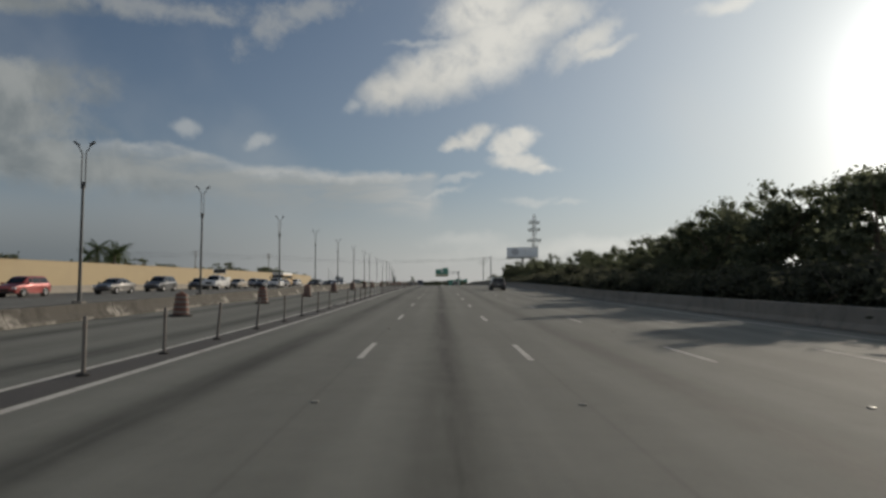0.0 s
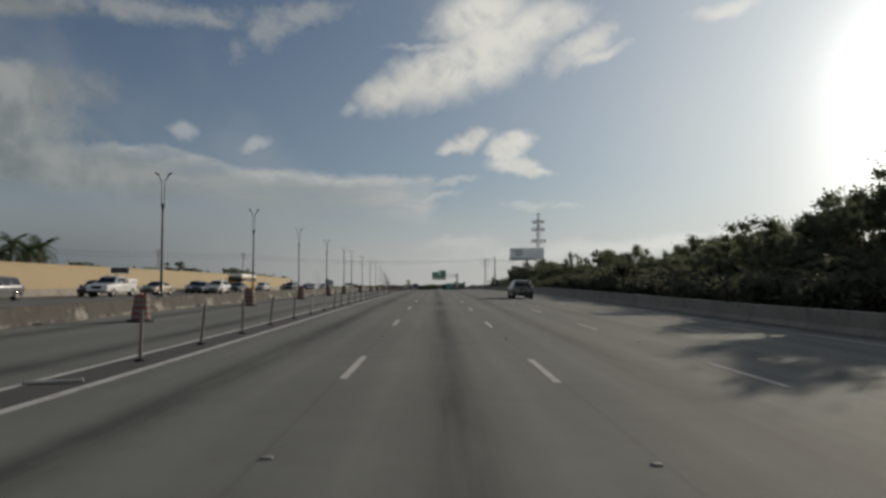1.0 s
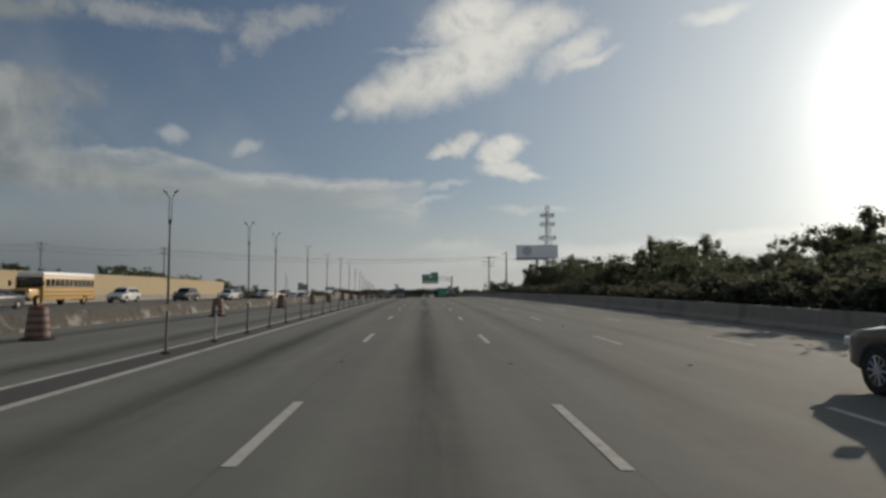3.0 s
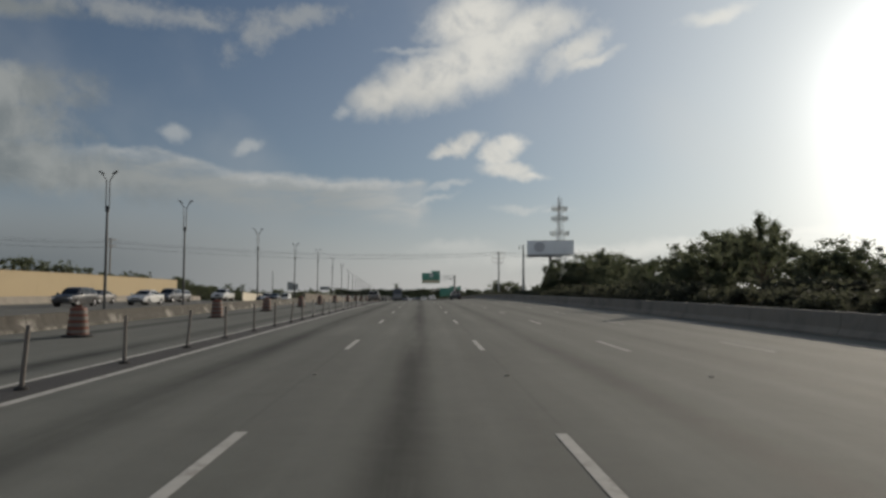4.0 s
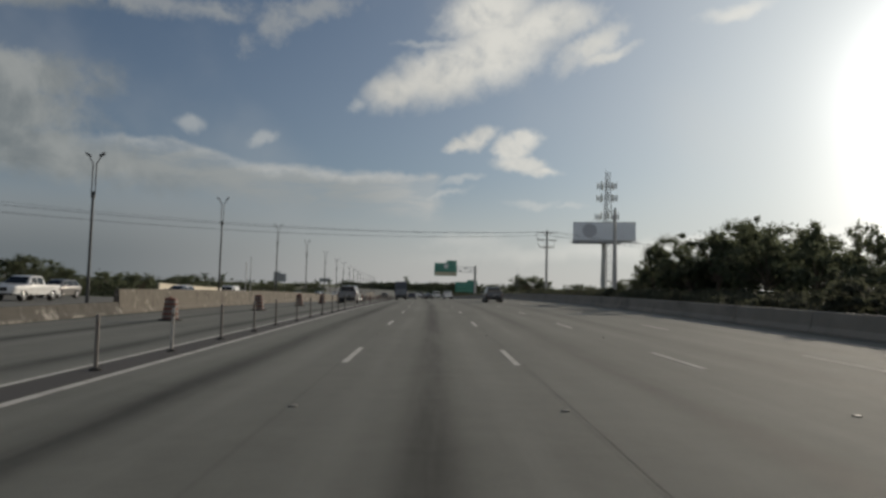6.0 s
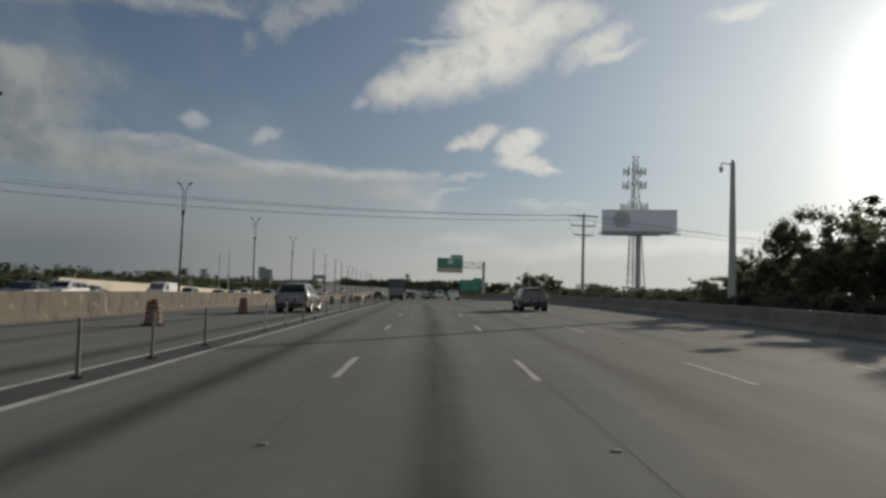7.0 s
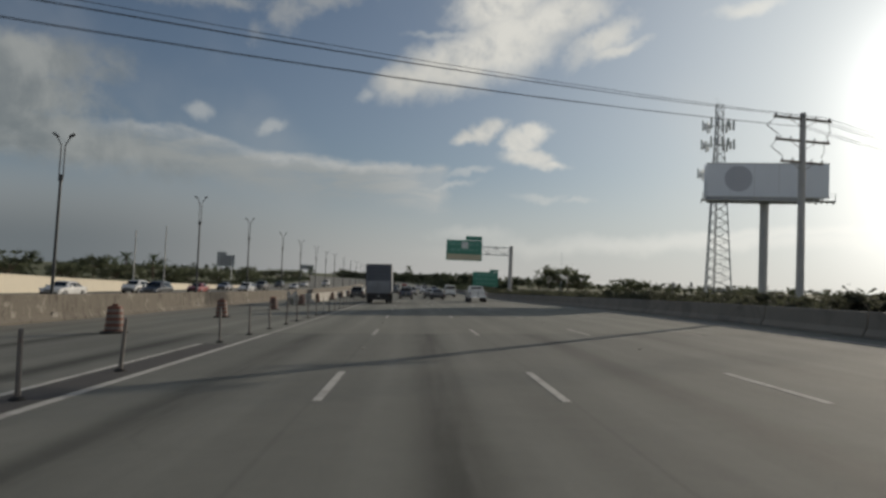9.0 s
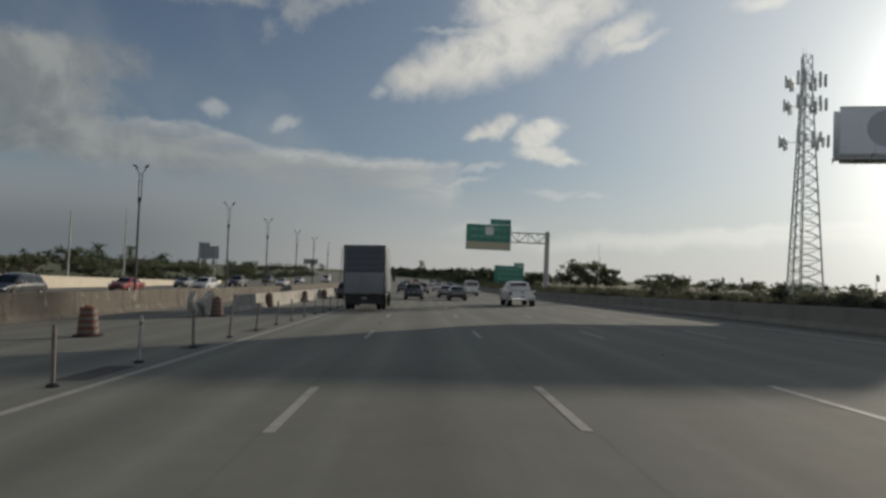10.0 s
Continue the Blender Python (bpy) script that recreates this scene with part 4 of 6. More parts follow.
# ---- lattice radio tower ----
def lattice_tower(x, y, top):
    z = ground_z(x, y) + 0.2
    d = thing("radio_tower", "three-legged galvanised lattice radio tower with rings of antennas", "tower", pose(x, y, z, 0, 0, 12))
    h = top - z
    n = 22
    w0, w1 = 3.5, 1.0

    def leg_at(k, t):
        r = w0 + (w1 - w0) * min(1.0, t * 1.12)
        a = radians(90 + 120 * k)
        return Vector((math.cos(a) * r, math.sin(a) * r, t * h))

    for k in range(3):
        bm = bmesh.new()
        rings = []
        for t, r in ((0, 0.15), (1 / 1.12, 0.10), (1, 0.09)):
            c = leg_at(k, t)
            rings.append([bm.verts.new(c + Vector((math.cos(i * math.tau / 8) * r, math.sin(i * math.tau / 8) * r, 0))) for i in range(8)])
        for a, b in zip(rings, rings[1:]):
            for i in range(8):
                bm.faces.new((a[i], a[(i + 1) % 8], b[(i + 1) % 8], b[i]))
        part("leg", bm, "galv", d)
        bm = bmesh.new()
        for i in range(n):
            a, b = leg_at(k, i / n), leg_at((k + 1) % 3, (i + 1) / n)
            c, e = leg_at((k + 1) % 3, i / n), leg_at(k, (i + 1) / n)
            part("diagonal_brace", tube(bmesh.new(), a, b, 0.055, None, 6), "galv", d)
            part("diagonal_brace", tube(bmesh.new(), c, e, 0.055, None, 6), "galv", d)
            part("horizontal_brace", tube(bmesh.new(), e, b, 0.034, None, 6), "galv", d)
    part("cable_ladder", box(box(bmesh.new(), -0.28, -0.05, 0.3, -0.20, 0.05, h * 0.95), 0.02, -0.05, 0.3, 0.14, 0.05, h * 0.95), "dark_steel", d, smooth=False)
    for zt, reach, count in ((0.895, 2.3, 12), (0.80, 2.5, 12), (0.655, 3.1, 12)):
        ring = thing_part("antenna_ring", d)
        bm = bmesh.new()
        corners = [Vector((math.cos(radians(3 + 120 * k)) * reach, math.sin(radians(3 + 120 * k)) * reach, zt * h)) for k in range(3)]
        for k in range(3):
            a = radians(3 + 120 * k)
            side = Vector((-math.sin(a), math.cos(a), 0))
            for off in (-0.45, 0.45):
                tube(bm, corners[k] + side * 1.75 + Vector((0, 0, off)), corners[k] - side * 1.75 + Vector((0, 0, off)), 0.035, None, 6)
            tube(bm, corners[k], Vector((0, 0, zt * h)), 0.05, None, 6)
        part("mount", bm, "galv", ring)
        for i in range(count):
            k, j = i // 4, i % 4
            a = radians(3 + 120 * k)
            side, out = Vector((-math.sin(a), math.cos(a), 0)), Vector((math.cos(a), math.sin(a), 0))
            q = corners[k] + side * (-1.65 + 1.1 * j) + out * 0.2
            tall = (1.05, 0.85, 1.2, 0.7)[(j + k) % 4]
            bm = boxed(-0.12, -0.20, -tall, 0.12, 0.20, tall, bevel=0.03)
            bmesh.ops.rotate(bm, verts=bm.verts[:], cent=(0, 0, 0), matrix=Matrix.Rotation(a, 3, "Z"))
            bmesh.ops.translate(bm, verts=bm.verts[:], vec=q)
            part("panel_antenna", bm, "sign_white" if (i % 3) else "galv", ring)
    part("lightning_rod", tube(bmesh.new(), (0, 0, h), (0, 0, h + 1.2), 0.03, 0.015, 6), "galv", d)
    part("whip_antenna", tube(bmesh.new(), (-0.6, 0, h - 1.5), (-0.6, 0, h + 1.6), 0.03, 0.02, 6), "galv", d)


def thing_part(name, parent):
    ob = new(name)
    ob.parent = parent
    return ob


lattice_tower(54.4, 372.5, 41.0)


# ---- signs ----
def bars(sign, x0, x1, y, z0, z1, rows, seed):
    """Lines of unreadable writing as plain bars, each a part of its sign."""
    r = random.Random(seed)
    gap = (z1 - z0) / rows
    for i in range(rows):
        x = x0 + r.uniform(0, 0.15) * (x1 - x0)
        while x < x1 - 0.3:
            w = min(r.uniform(0.5, 1.4), x1 - x)
            part("writing_bar", boxed(x, y - 0.004, z0 + gap * (i + 0.28), x + w, y, z0 + gap * (i + 0.72)), "sign_ink", sign, smooth=False)
            x += w + 0.25


def sign_panel(parent, x0, x1, z0, z1, y, rows, seed, yellow=0.0):
    part("backing_sheet", boxed(x0 + 0.02, y + 0.0505, z0 + 0.02, x1 - 0.02, y + 0.056, z1 - 0.02), "sign_back", parent, "bare grey aluminium back", smooth=False)
    s = part("sign_panel", boxed(x0, y, z0, x1, y + 0.05, z1, bevel=0.015), "sign_green", parent, "green sign panel with white writing bars")
    part("border", boxed_frame(x0 + 0.08, x1 - 0.08, z0 + 0.08, z1 - 0.08, 0.05, y - 0.006), "sign_ink", s, smooth=False)
    bars(s, x0 + 0.6, x1 - 0.6, y - 0.004, z0 + 0.3 + yellow, z1 - 0.25, rows, seed)
    if yellow:
        part("lower_panel", boxed(x0 + 0.15, y - 0.012, z0 + 0.12, x1 - 0.15, y - 0.008, z0 + yellow), "sign_yellow", s, "pale yellow lower strip", smooth=False)
    for x in np.linspace(x0 + 0.6, x1 - 0.6, 4):
        part("stiffener", boxed(x - 0.04, y + 0.058, z0 + 0.1, x + 0.04, y + 0.16, z1 - 0.1), "sign_back", s, smooth=False)
    return s


def boxed_frame(x0, x1, z0, z1, w, y):
    bm = bmesh.new()
    for a, b, c, e in ((x0, x1, z0, z0 + w), (x0, x1, z1 - w, z1), (x0, x0 + w, z0 + w, z1 - w), (x1 - w, x1, z0 + w, z1 - w)):
        box(bm, a, y, c, b, y + 0.004, e)
    return bm


def cantilever_sign():
    x, y = 11.2, 366.0
    z = ground_z(x, y)
    h = 9.0 - z
    d = thing("cantilever_sign", "cantilevered green motorway sign on a steel truss arm", "road sign", pose(x, y, z, 0, 0, 3.3))
    part("post", tube(bmesh.new(), (0, 0, 0), (0, 0, h), 0.42, 0.38, 18), "pole_concrete", d, "thick round pale post")
    part("footing", tube(bmesh.new(), (0, 0, -0.2), (0, 0, 0.35), 0.7, 0.7, 18), "pole_concrete", d)
    zs = (h - 0.35, h - 1.85)
    for dy in (-0.45, 0.45):
        for zz in zs:
            part("chord", tube(bmesh.new(), (0, dy, zz), (-12.2, dy, zz), 0.075, 0.075, 8), "galv", d)
        bm = bmesh.new()
        for i in range(8):
            a, b = -12.2 * i / 8, -12.2 * (i + 1) / 8
            tube(bm, (a, dy, zs[i % 2]), (b, dy, zs[(i + 1) % 2]), 0.04, None, 6)
            tube(bm, (b, dy, zs[0]), (b, dy, zs[1]), 0.035, None, 6)
        part("web", bm, "galv", d)
    big = sign_panel(d, -12.95, -5.9, h - 3.25, h + 0.75, -0.62, 2, 3, yellow=1.25)
    part("route_shield", boxed(-9.95, -0.632, h - 0.85, -8.65, -0.626, h + 0.40, bevel=0.001), "sign_white", big, "pale route shield", smooth=False)
    sign_panel(d, -9.2, -5.95, h + 0.80, h + 1.62, -0.62, 1, 4)


cantilever_sign()


def ground_sign(x, y, width, z0, z1, seed, label, tab=True, back=False):
    z = ground_z(x, y)
    d = thing("road_sign", label, "road sign", pose(x, y, z, 0, 0, 3.3 + (180 if back else 0)), "roadside signs")
    sign_panel(d, -width / 2, width / 2, z0, z1, -0.1, 3, seed)
    if tab:
        sign_panel(d, width / 2 - 2.6, width / 2, z1 + 0.05, z1 + 0.8, -0.1, 1, seed + 1)
    for sx in (-0.36, 0.36):
        part("post", boxed(sx * width - 0.08, 0.08, -0.1, sx * width + 0.08, 0.24, z1 - 0.1), "galv", d, smooth=False)


ground_sign(10.4, 431.0, 7.6, 2.0, 6.3, 11, "wide green exit sign on two posts beside the motorway")
ground_sign(-63.5, 420.0, 4.9, 5.0, 8.1, 21, "grey back of a motorway sign on two posts", back=True)
ground_sign(-70.0, 560.0, 6.5, 5.5, 7.8, 31, "grey back of a distant motorway sign", tab=False, back=True)
ground_sign(24.0, 640.0, 8.0, 4.6, 8.2, 41, "distant green motorway sign on two posts")


def flag_pole(x, y, h):
    z = ground_z(x, y)
    d = thing("flag_pole", "thin flagpole with a small limp flag", "flagpole", pose(x, y, z, 0, 0, 20), "flagpoles")
    part("pole", tube(bmesh.new(), (0, 0, 0), (0, 0, h), 0.09, 0.05, 8), "galv", d)
    bm = bmesh.new()
    n = 8
    grid = [[bm.verts.new((0.05 + 0.9 * i / n, 0.14 * math.sin(i * 1.3), h - 0.1 - 1.5 * j - 0.5 * i / n)) for j in range(2)] for i in range(n + 1)]
    for a, b in zip(grid, grid[1:]):
        bm.faces.new((a[0], a[1], b[1], b[0]))
    bmesh.ops.solidify(bm, geom=bm.faces[:], thickness=0.02)
    part("flag", bm, "grey", d)


for x, y, h in ((74.4, 455.2, 6.2), (83.8, 464.4, 6.6), (99.0, 423.7, 8.0)):
    flag_pole(x, y, h)
utility_pole(-63.8, 380.5, 11.0, (), "slim plain concrete pole behind the pale wall", 0.16, "pole_concrete")
utility_pole(-57.0, 352.0, 8.4, (), "short plain concrete pole behind the pale wall", 0.14, "pole_concrete")


# ---- a flat-topped signboard beyond the hedge ----
def signboard(x, y, top):
    z = ground_z(x, y)
    d = thing("signboard", "thin flat-topped board on a single post behind the hedge", "sign", pose(x, y, z, 0, 0, 8))
    part("post", tube(bmesh.new(), (0, 0, 0), (0, 0, top - z - 0.1), 0.11, 0.09, 10), "dark_steel", d)
    part("board", boxed(-1.1, -0.5, top - z - 0.12, 1.1, 0.5, top - z, bevel=0.02), "dark_steel", d)


signboard(58.6, 316.6, 4.6)


# ---- vehicles: built facing +y, origin on the ground under the middle ----
# stations from the tail (share of length, half width, underside, shoulder height, top height, half width at the top); heights in metres
SHAPES = {
    "suv": (4.70, 0.95, [(0.0, 0.80, 0.46, 0.72, 0.75, 0.70), (0.012, 0.90, 0.36, 0.96, 0.98, 0.78), (0.03, 0.94, 0.32, 1.04, 1.07, 0.80), (0.085, 0.95, 0.28, 1.06, 1.52, 0.70), (0.13, 0.95, 0.27, 1.06, 1.64, 0.68),
                         (0.30, 0.95, 0.26, 1.04, 1.69, 0.69), (0.52, 0.95, 0.25, 1.02, 1.68, 0.68), (0.60, 0.95, 0.25, 1.01, 1.60, 0.66), (0.755, 0.94, 0.26, 1.00, 1.08, 0.74), (0.82, 0.93, 0.27, 0.97, 1.04, 0.74), (0.94, 0.90, 0.30, 0.90, 0.94, 0.70), (0.985, 0.82, 0.36, 0.78, 0.80, 0.60), (1.0, 0.72, 0.46, 0.64, 0.66, 0.52)], (0.185, 0.795), 0.355, (0.10, 0.70), (0.036, 0.115), (0.615, 0.745)),
    "wagon": (4.40, 0.92, [(0.0, 0.78, 0.45, 0.70, 0.73, 0.68), (0.012, 0.88, 0.36, 0.92, 0.95, 0.76), (0.03, 0.91, 0.31, 1.00, 1.03, 0.78), (0.10, 0.92, 0.27, 1.02, 1.44, 0.68), (0.15, 0.92, 0.26, 1.02, 1.54, 0.66),
                           (0.32, 0.92, 0.25, 1.00, 1.60, 0.67), (0.54, 0.92, 0.24, 0.97, 1.59, 0.66), (0.61, 0.92, 0.24, 0.96, 1.51, 0.64), (0.765, 0.91, 0.25, 0.95, 1.02, 0.72), (0.85, 0.90, 0.26, 0.91, 0.97, 0.72), (0.95, 0.86, 0.30, 0.84, 0.87, 0.66), (0.985, 0.78, 0.36, 0.74, 0.76, 0.58), (1.0, 0.68, 0.45, 0.62, 0.64, 0.50)], (0.19, 0.80), 0.335, (0.11, 0.71), (0.036, 0.135), (0.625, 0.755)),
    "sedan": (4.80, 0.92, [(0.0, 0.76, 0.45, 0.70, 0.73, 0.66), (0.012, 0.86, 0.35, 0.90, 0.94, 0.72), (0.03, 0.90, 0.30, 0.95, 1.00, 0.74), (0.13, 0.92, 0.26, 0.96, 1.02, 0.76), (0.26, 0.92, 0.24, 0.95, 1.36, 0.60),
                           (0.34, 0.92, 0.23, 0.94, 1.44, 0.60), (0.50, 0.92, 0.22, 0.93, 1.45, 0.61), (0.57, 0.92, 0.22, 0.92, 1.37, 0.58), (0.735, 0.91, 0.23, 0.91, 0.96, 0.72), (0.85, 0.90, 0.25, 0.86, 0.91, 0.70), (0.95, 0.85, 0.29, 0.78, 0.81, 0.64), (0.985, 0.76, 0.34, 0.68, 0.70, 0.56), (1.0, 0.66, 0.43, 0.58, 0.60, 0.48)], (0.20, 0.80), 0.33, (0.19, 0.67), (0.145, 0.275), (0.575, 0.725)),
    "minivan": (5.17, 1.00, [(0.0, 0.84, 0.44, 0.74, 0.77, 0.72), (0.010, 0.94, 0.34, 1.00, 1.03, 0.82), (0.026, 0.985, 0.29, 1.10, 1.14, 0.84), (0.075, 0.995, 0.26, 1.12, 1.56, 0.74), (0.115, 1.0, 0.25, 1.11, 1.68, 0.72),
                             (0.30, 1.0, 0.23, 1.07, 1.755, 0.74), (0.50, 1.0, 0.22, 1.03, 1.73, 0.73), (0.60, 1.0, 0.22, 1.00, 1.60, 0.70), (0.79, 0.985, 0.23, 0.99, 1.07, 0.78), (0.86, 0.97, 0.25, 0.95, 1.01, 0.76), (0.95, 0.93, 0.28, 0.86, 0.90, 0.70), (0.988, 0.84, 0.34, 0.74, 0.77, 0.60), (1.0, 0.72, 0.44, 0.62, 0.64, 0.52)], (0.205, 0.797), 0.365, (0.105, 0.74), (0.032, 0.105), (0.615, 0.775)),
    "pickup": (5.85, 1.00, [(0.0, 0.92, 0.52, 0.72, 0.75, 0.80), (0.010, 0.96, 0.50, 1.14, 1.17, 0.92), (0.03, 0.98, 0.46, 1.18, 1.20, 0.94), (0.37, 1.0, 0.42, 1.18, 1.20, 0.95), (0.385, 1.0, 0.42, 1.18, 1.72, 0.78), (0.40, 1.0, 0.42, 1.18, 1.84, 0.76),
                            (0.55, 1.0, 0.40, 1.16, 1.88, 0.76), (0.62, 1.0, 0.40, 1.15, 1.80, 0.73), (0.735, 0.99, 0.40, 1.14, 1.21, 0.84), (0.80, 0.99, 0.42, 1.12, 1.19, 0.86), (0.94, 0.97, 0.46, 1.08, 1.13, 0.84), (0.988, 0.90, 0.50, 0.98, 1.00, 0.74), (1.0, 0.82, 0.55, 0.80, 0.82, 0.70)], (0.19, 0.815), 0.39, (0.405, 0.705), None, (0.632, 0.725)),
    "van": (5.60, 1.00, [(0.0, 0.90, 0.42, 0.75, 0.78, 0.84), (0.008, 0.97, 0.36, 1.15, 1.20, 0.90), (0.02, 0.99, 0.32, 1.22, 2.05, 0.86), (0.06, 1.0, 0.30, 1.22, 2.12, 0.86), (0.55, 1.0, 0.28, 1.18, 2.14, 0.86), (0.68, 1.0, 0.28, 1.15, 2.02, 0.82),
                         (0.82, 0.99, 0.29, 1.10, 1.20, 0.82), (0.93, 0.95, 0.31, 0.98, 1.04, 0.76), (0.985, 0.86, 0.36, 0.80, 0.82, 0.66), (1.0, 0.76, 0.44, 0.66, 0.68, 0.58)], (0.19, 0.82), 0.35, (0.55, 0.76), (0.010, 0.0185), (0.69, 0.81)),
}


def station(rows, t):
    for a, b in zip(rows, rows[1:]):
        if t <= b[0]:
            f = (t - a[0]) / (b[0] - a[0])
            return [p + (q - p) * f for p, q in zip(a, b)]
    return list(rows[-1])


def half_ring(row):
    """Points of one side of a cross-section from the underside to the roof."""
    _, w, z0, zs, zt, wt = row
    raised = zt - zs > 0.2
    return [(0.0, z0), (w * 0.86, z0), (w * 0.97, z0 + 0.07), (w * 0.962, z0 + (zs - z0) * 0.36), (w, z0 + (zs - z0) * 0.74), (w * 0.975, zs),
            (wt + (w * 0.975 - wt) * (0.12 if raised else 0.45), zt - (0.10 if raised else (zt - zs) * 0.4)), (wt - 0.05, zt - 0.025), (wt * 0.6, zt), (0.0, zt + 0.008)]


def vehicle(shape, colour, label, category, group="", rails=False, bars=False, plate=True):
    length, half, rows, wheels, radius, side, rear_glass, windscreen = SHAPES[shape]
    d = thing({"suv": "suv_car", "wagon": "wagon_car", "sedan": "sedan_car", "minivan": "minivan", "pickup": "pickup_truck", "van": "cargo_van"}[shape], label, category, group=group)
    y_of = lambda t: (t - 0.5) * length
    ts = sorted(set([r[0] for r in rows] + [wheels[0] - 0.08, wheels[0], wheels[0] + 0.08, wheels[1] - 0.08, wheels[1], wheels[1] + 0.08, 0.45]))
    bm = bmesh.new()
    rings = []
    for t in ts:
        pts = half_ring(station(rows, t))
        full = [(x, z) for x, z in pts] + [(-x, z) for x, z in pts[-2:0:-1]]
        rings.append([bm.verts.new((x, y_of(t), z)) for x, z in full])
    n = len(rings[0])
    for a, b in zip(rings, rings[1:]):
        for i in range(n):
            j = (i + 1) % n
            bm.faces.new((a[i], a[j], b[j], b[i]))
    bm.faces.new(rings[0])
    bm.faces.new(rings[-1][::-1])
    bmesh.ops.recalc_face_normals(bm, faces=bm.faces[:])
    # pressed creases along the flank and the shoulder
    for a, b in zip(rings, rings[1:]):
        for k in (3, 4, n - 4, n - 3):
            bm.edges.get((a[k], b[k])).smooth = False
    body = part("body", bm, colour, d)

    def skin(t, k, sx, out=0.012):
        """A place on the body's flank: k from the shoulder (0) to the roof edge (1)."""
        p = half_ring(station(rows, t))
        (x0, z0), (x1, z1) = p[5], p[6]
        return (sx * (x0 + (x1 - x0) * k + out), y_of(t), z0 + (z1 - z0) * k)

    # side windows with pillars between
    a, b = side
    cuts = {"pickup": (0, 0.45, 1), "van": (0, 0.55, 1), "minivan": (0, 0.33, 0.68, 1)}.get(shape, (0, 0.36, 0.70, 1))
    for sx in (-1, 1):
        for c0, c1 in zip(cuts, cuts[1:]):
            gap = 0.013 if shape == "minivan" else 0.007
            t0, t1 = a + (b - a) * c0 + gap, a + (b - a) * c1 - gap
            bm = bmesh.new()
            m = 5
            lo = [bm.verts.new(skin(t0 + (t1 - t0) * i / m, 0.07, sx)) for i in range(m + 1)]
            hi = [bm.verts.new(skin(t0 + (t1 - t0) * i / m, 0.93, sx)) for i in range(m + 1)]
            for i in range(m):
                bm.faces.new((lo[i], lo[i + 1], hi[i + 1], hi[i]) if sx > 0 else (lo[i + 1], lo[i], hi[i], hi[i + 1]))
            part("side_window", bm, "glass", body)
        if colour == "silver" and plate:
            bm = bmesh.new()
            lo = [bm.verts.new(skin(a + (b - a) * i / 8, -0.02, sx, 0.016)) for i in range(9)]
            hi = [bm.verts.new(skin(a + (b - a) * i / 8, 0.06, sx, 0.016)) for i in range(9)]
            for i in range(8):
                bm.faces.new((lo[i], lo[i + 1], hi[i + 1], hi[i]))
            part("window_trim", bm, "chrome", body)
        # door seams, sill trim, handles
        for c in cuts[1:-1]:
            t = a + (b - a) * c
            p = half_ring(station(rows, t))
            seam = bmesh.new()
            pairs = [[seam.verts.new((sx * (x + 0.004), y_of(t) + o, z)) for o in (-0.006, 0.006)] for x, z in p[2:6]]
            for (v0, v1), (v2, v3) in zip(pairs, pairs[1:]):
                seam.faces.new((v0, v1, v3, v2))
            part("door_seam", seam, "trim", body, smooth=False)
            part("door_handle", boxed(sx * (p[4][0] + 0.012) - 0.016, y_of(t) - 0.22, p[5][1] - 0.14, sx * (p[4][0] + 0.012) + 0.016, y_of(t) - 0.05, p[5][1] - 0.105, bevel=0.008), colour if colour != "silver" else "chrome", body)
        p = half_ring(station(rows, 0.5))
        part("sill_trim", boxed(sx * (p[3][0] - 0.02) - 0.025, y_of(wheels[0]) + radius + 0.06, p[1][1] + 0.02, sx * (p[3][0] - 0.02) + 0.025, y_of(wheels[1]) - radius - 0.06, p[1][1] + 0.14, bevel=0.015), "trim" if colour != "silver" else "silver", body)
        t = b - 0.01
        p = half_ring(station(rows, t))
        part("wing_mirror", boxed(sx * (p[5][0] + 0.12) - 0.11, y_of(t) - 0.07, p[5][1] + 0.03, sx * (p[5][0] + 0.12) + 0.11, y_of(t) + 0.08, p[5][1] + 0.19, bevel=0.04), colour, body)
    # rear window and windscreen follow the roof line
    for rng_, nm, rise in ((rear_glass, "rear_window", 0.012), (windscreen, "windscreen", 0.012)):
        if rng_ is None:
            continue
        bm = bmesh.new()
        lines = []
        for i in range(6):
            t = rng_[0] + (rng_[1] - rng_[0]) * i / 5
            r = station(rows, t)
            w = r[5] - 0.05
            lines.append([bm.verts.new((x * w, y_of(t) - (rise if nm == "rear_window" else -rise), r[4] + rise + 0.006 * (1 - x * x))) for x in (-0.97, -0.5, 0, 0.5, 0.97)])
        for p, q in zip(lines, lines[1:]):
            for i in range(4):
                bm.faces.new((p[i], p[i + 1], q[i + 1], q[i]))
        part(nm, bm, "glass", body)
    if shape == "pickup":
        part("rear_window", boxed(-0.62, y_of(0.382) - 0.02, 1.32, 0.62, y_of(0.382) - 0.005, 1.74, bevel=0.005), "glass", body)
        part("bed_liner", boxed(-0.86, y_of(0.02), 1.195, 0.86, y_of(0.365), 1.215), "trim", d, "open dark load bed")
        part("tailgate_handle", boxed(-0.12, y_of(0.0) - 0.004, 0.98, 0.12, y_of(0.0) + 0.08, 1.06, bevel=0.01), "trim", body)
    # tail: lamps, bumper, plate, spoiler
    r = station(rows, 0.02)
    zl = r[3] - 0.22
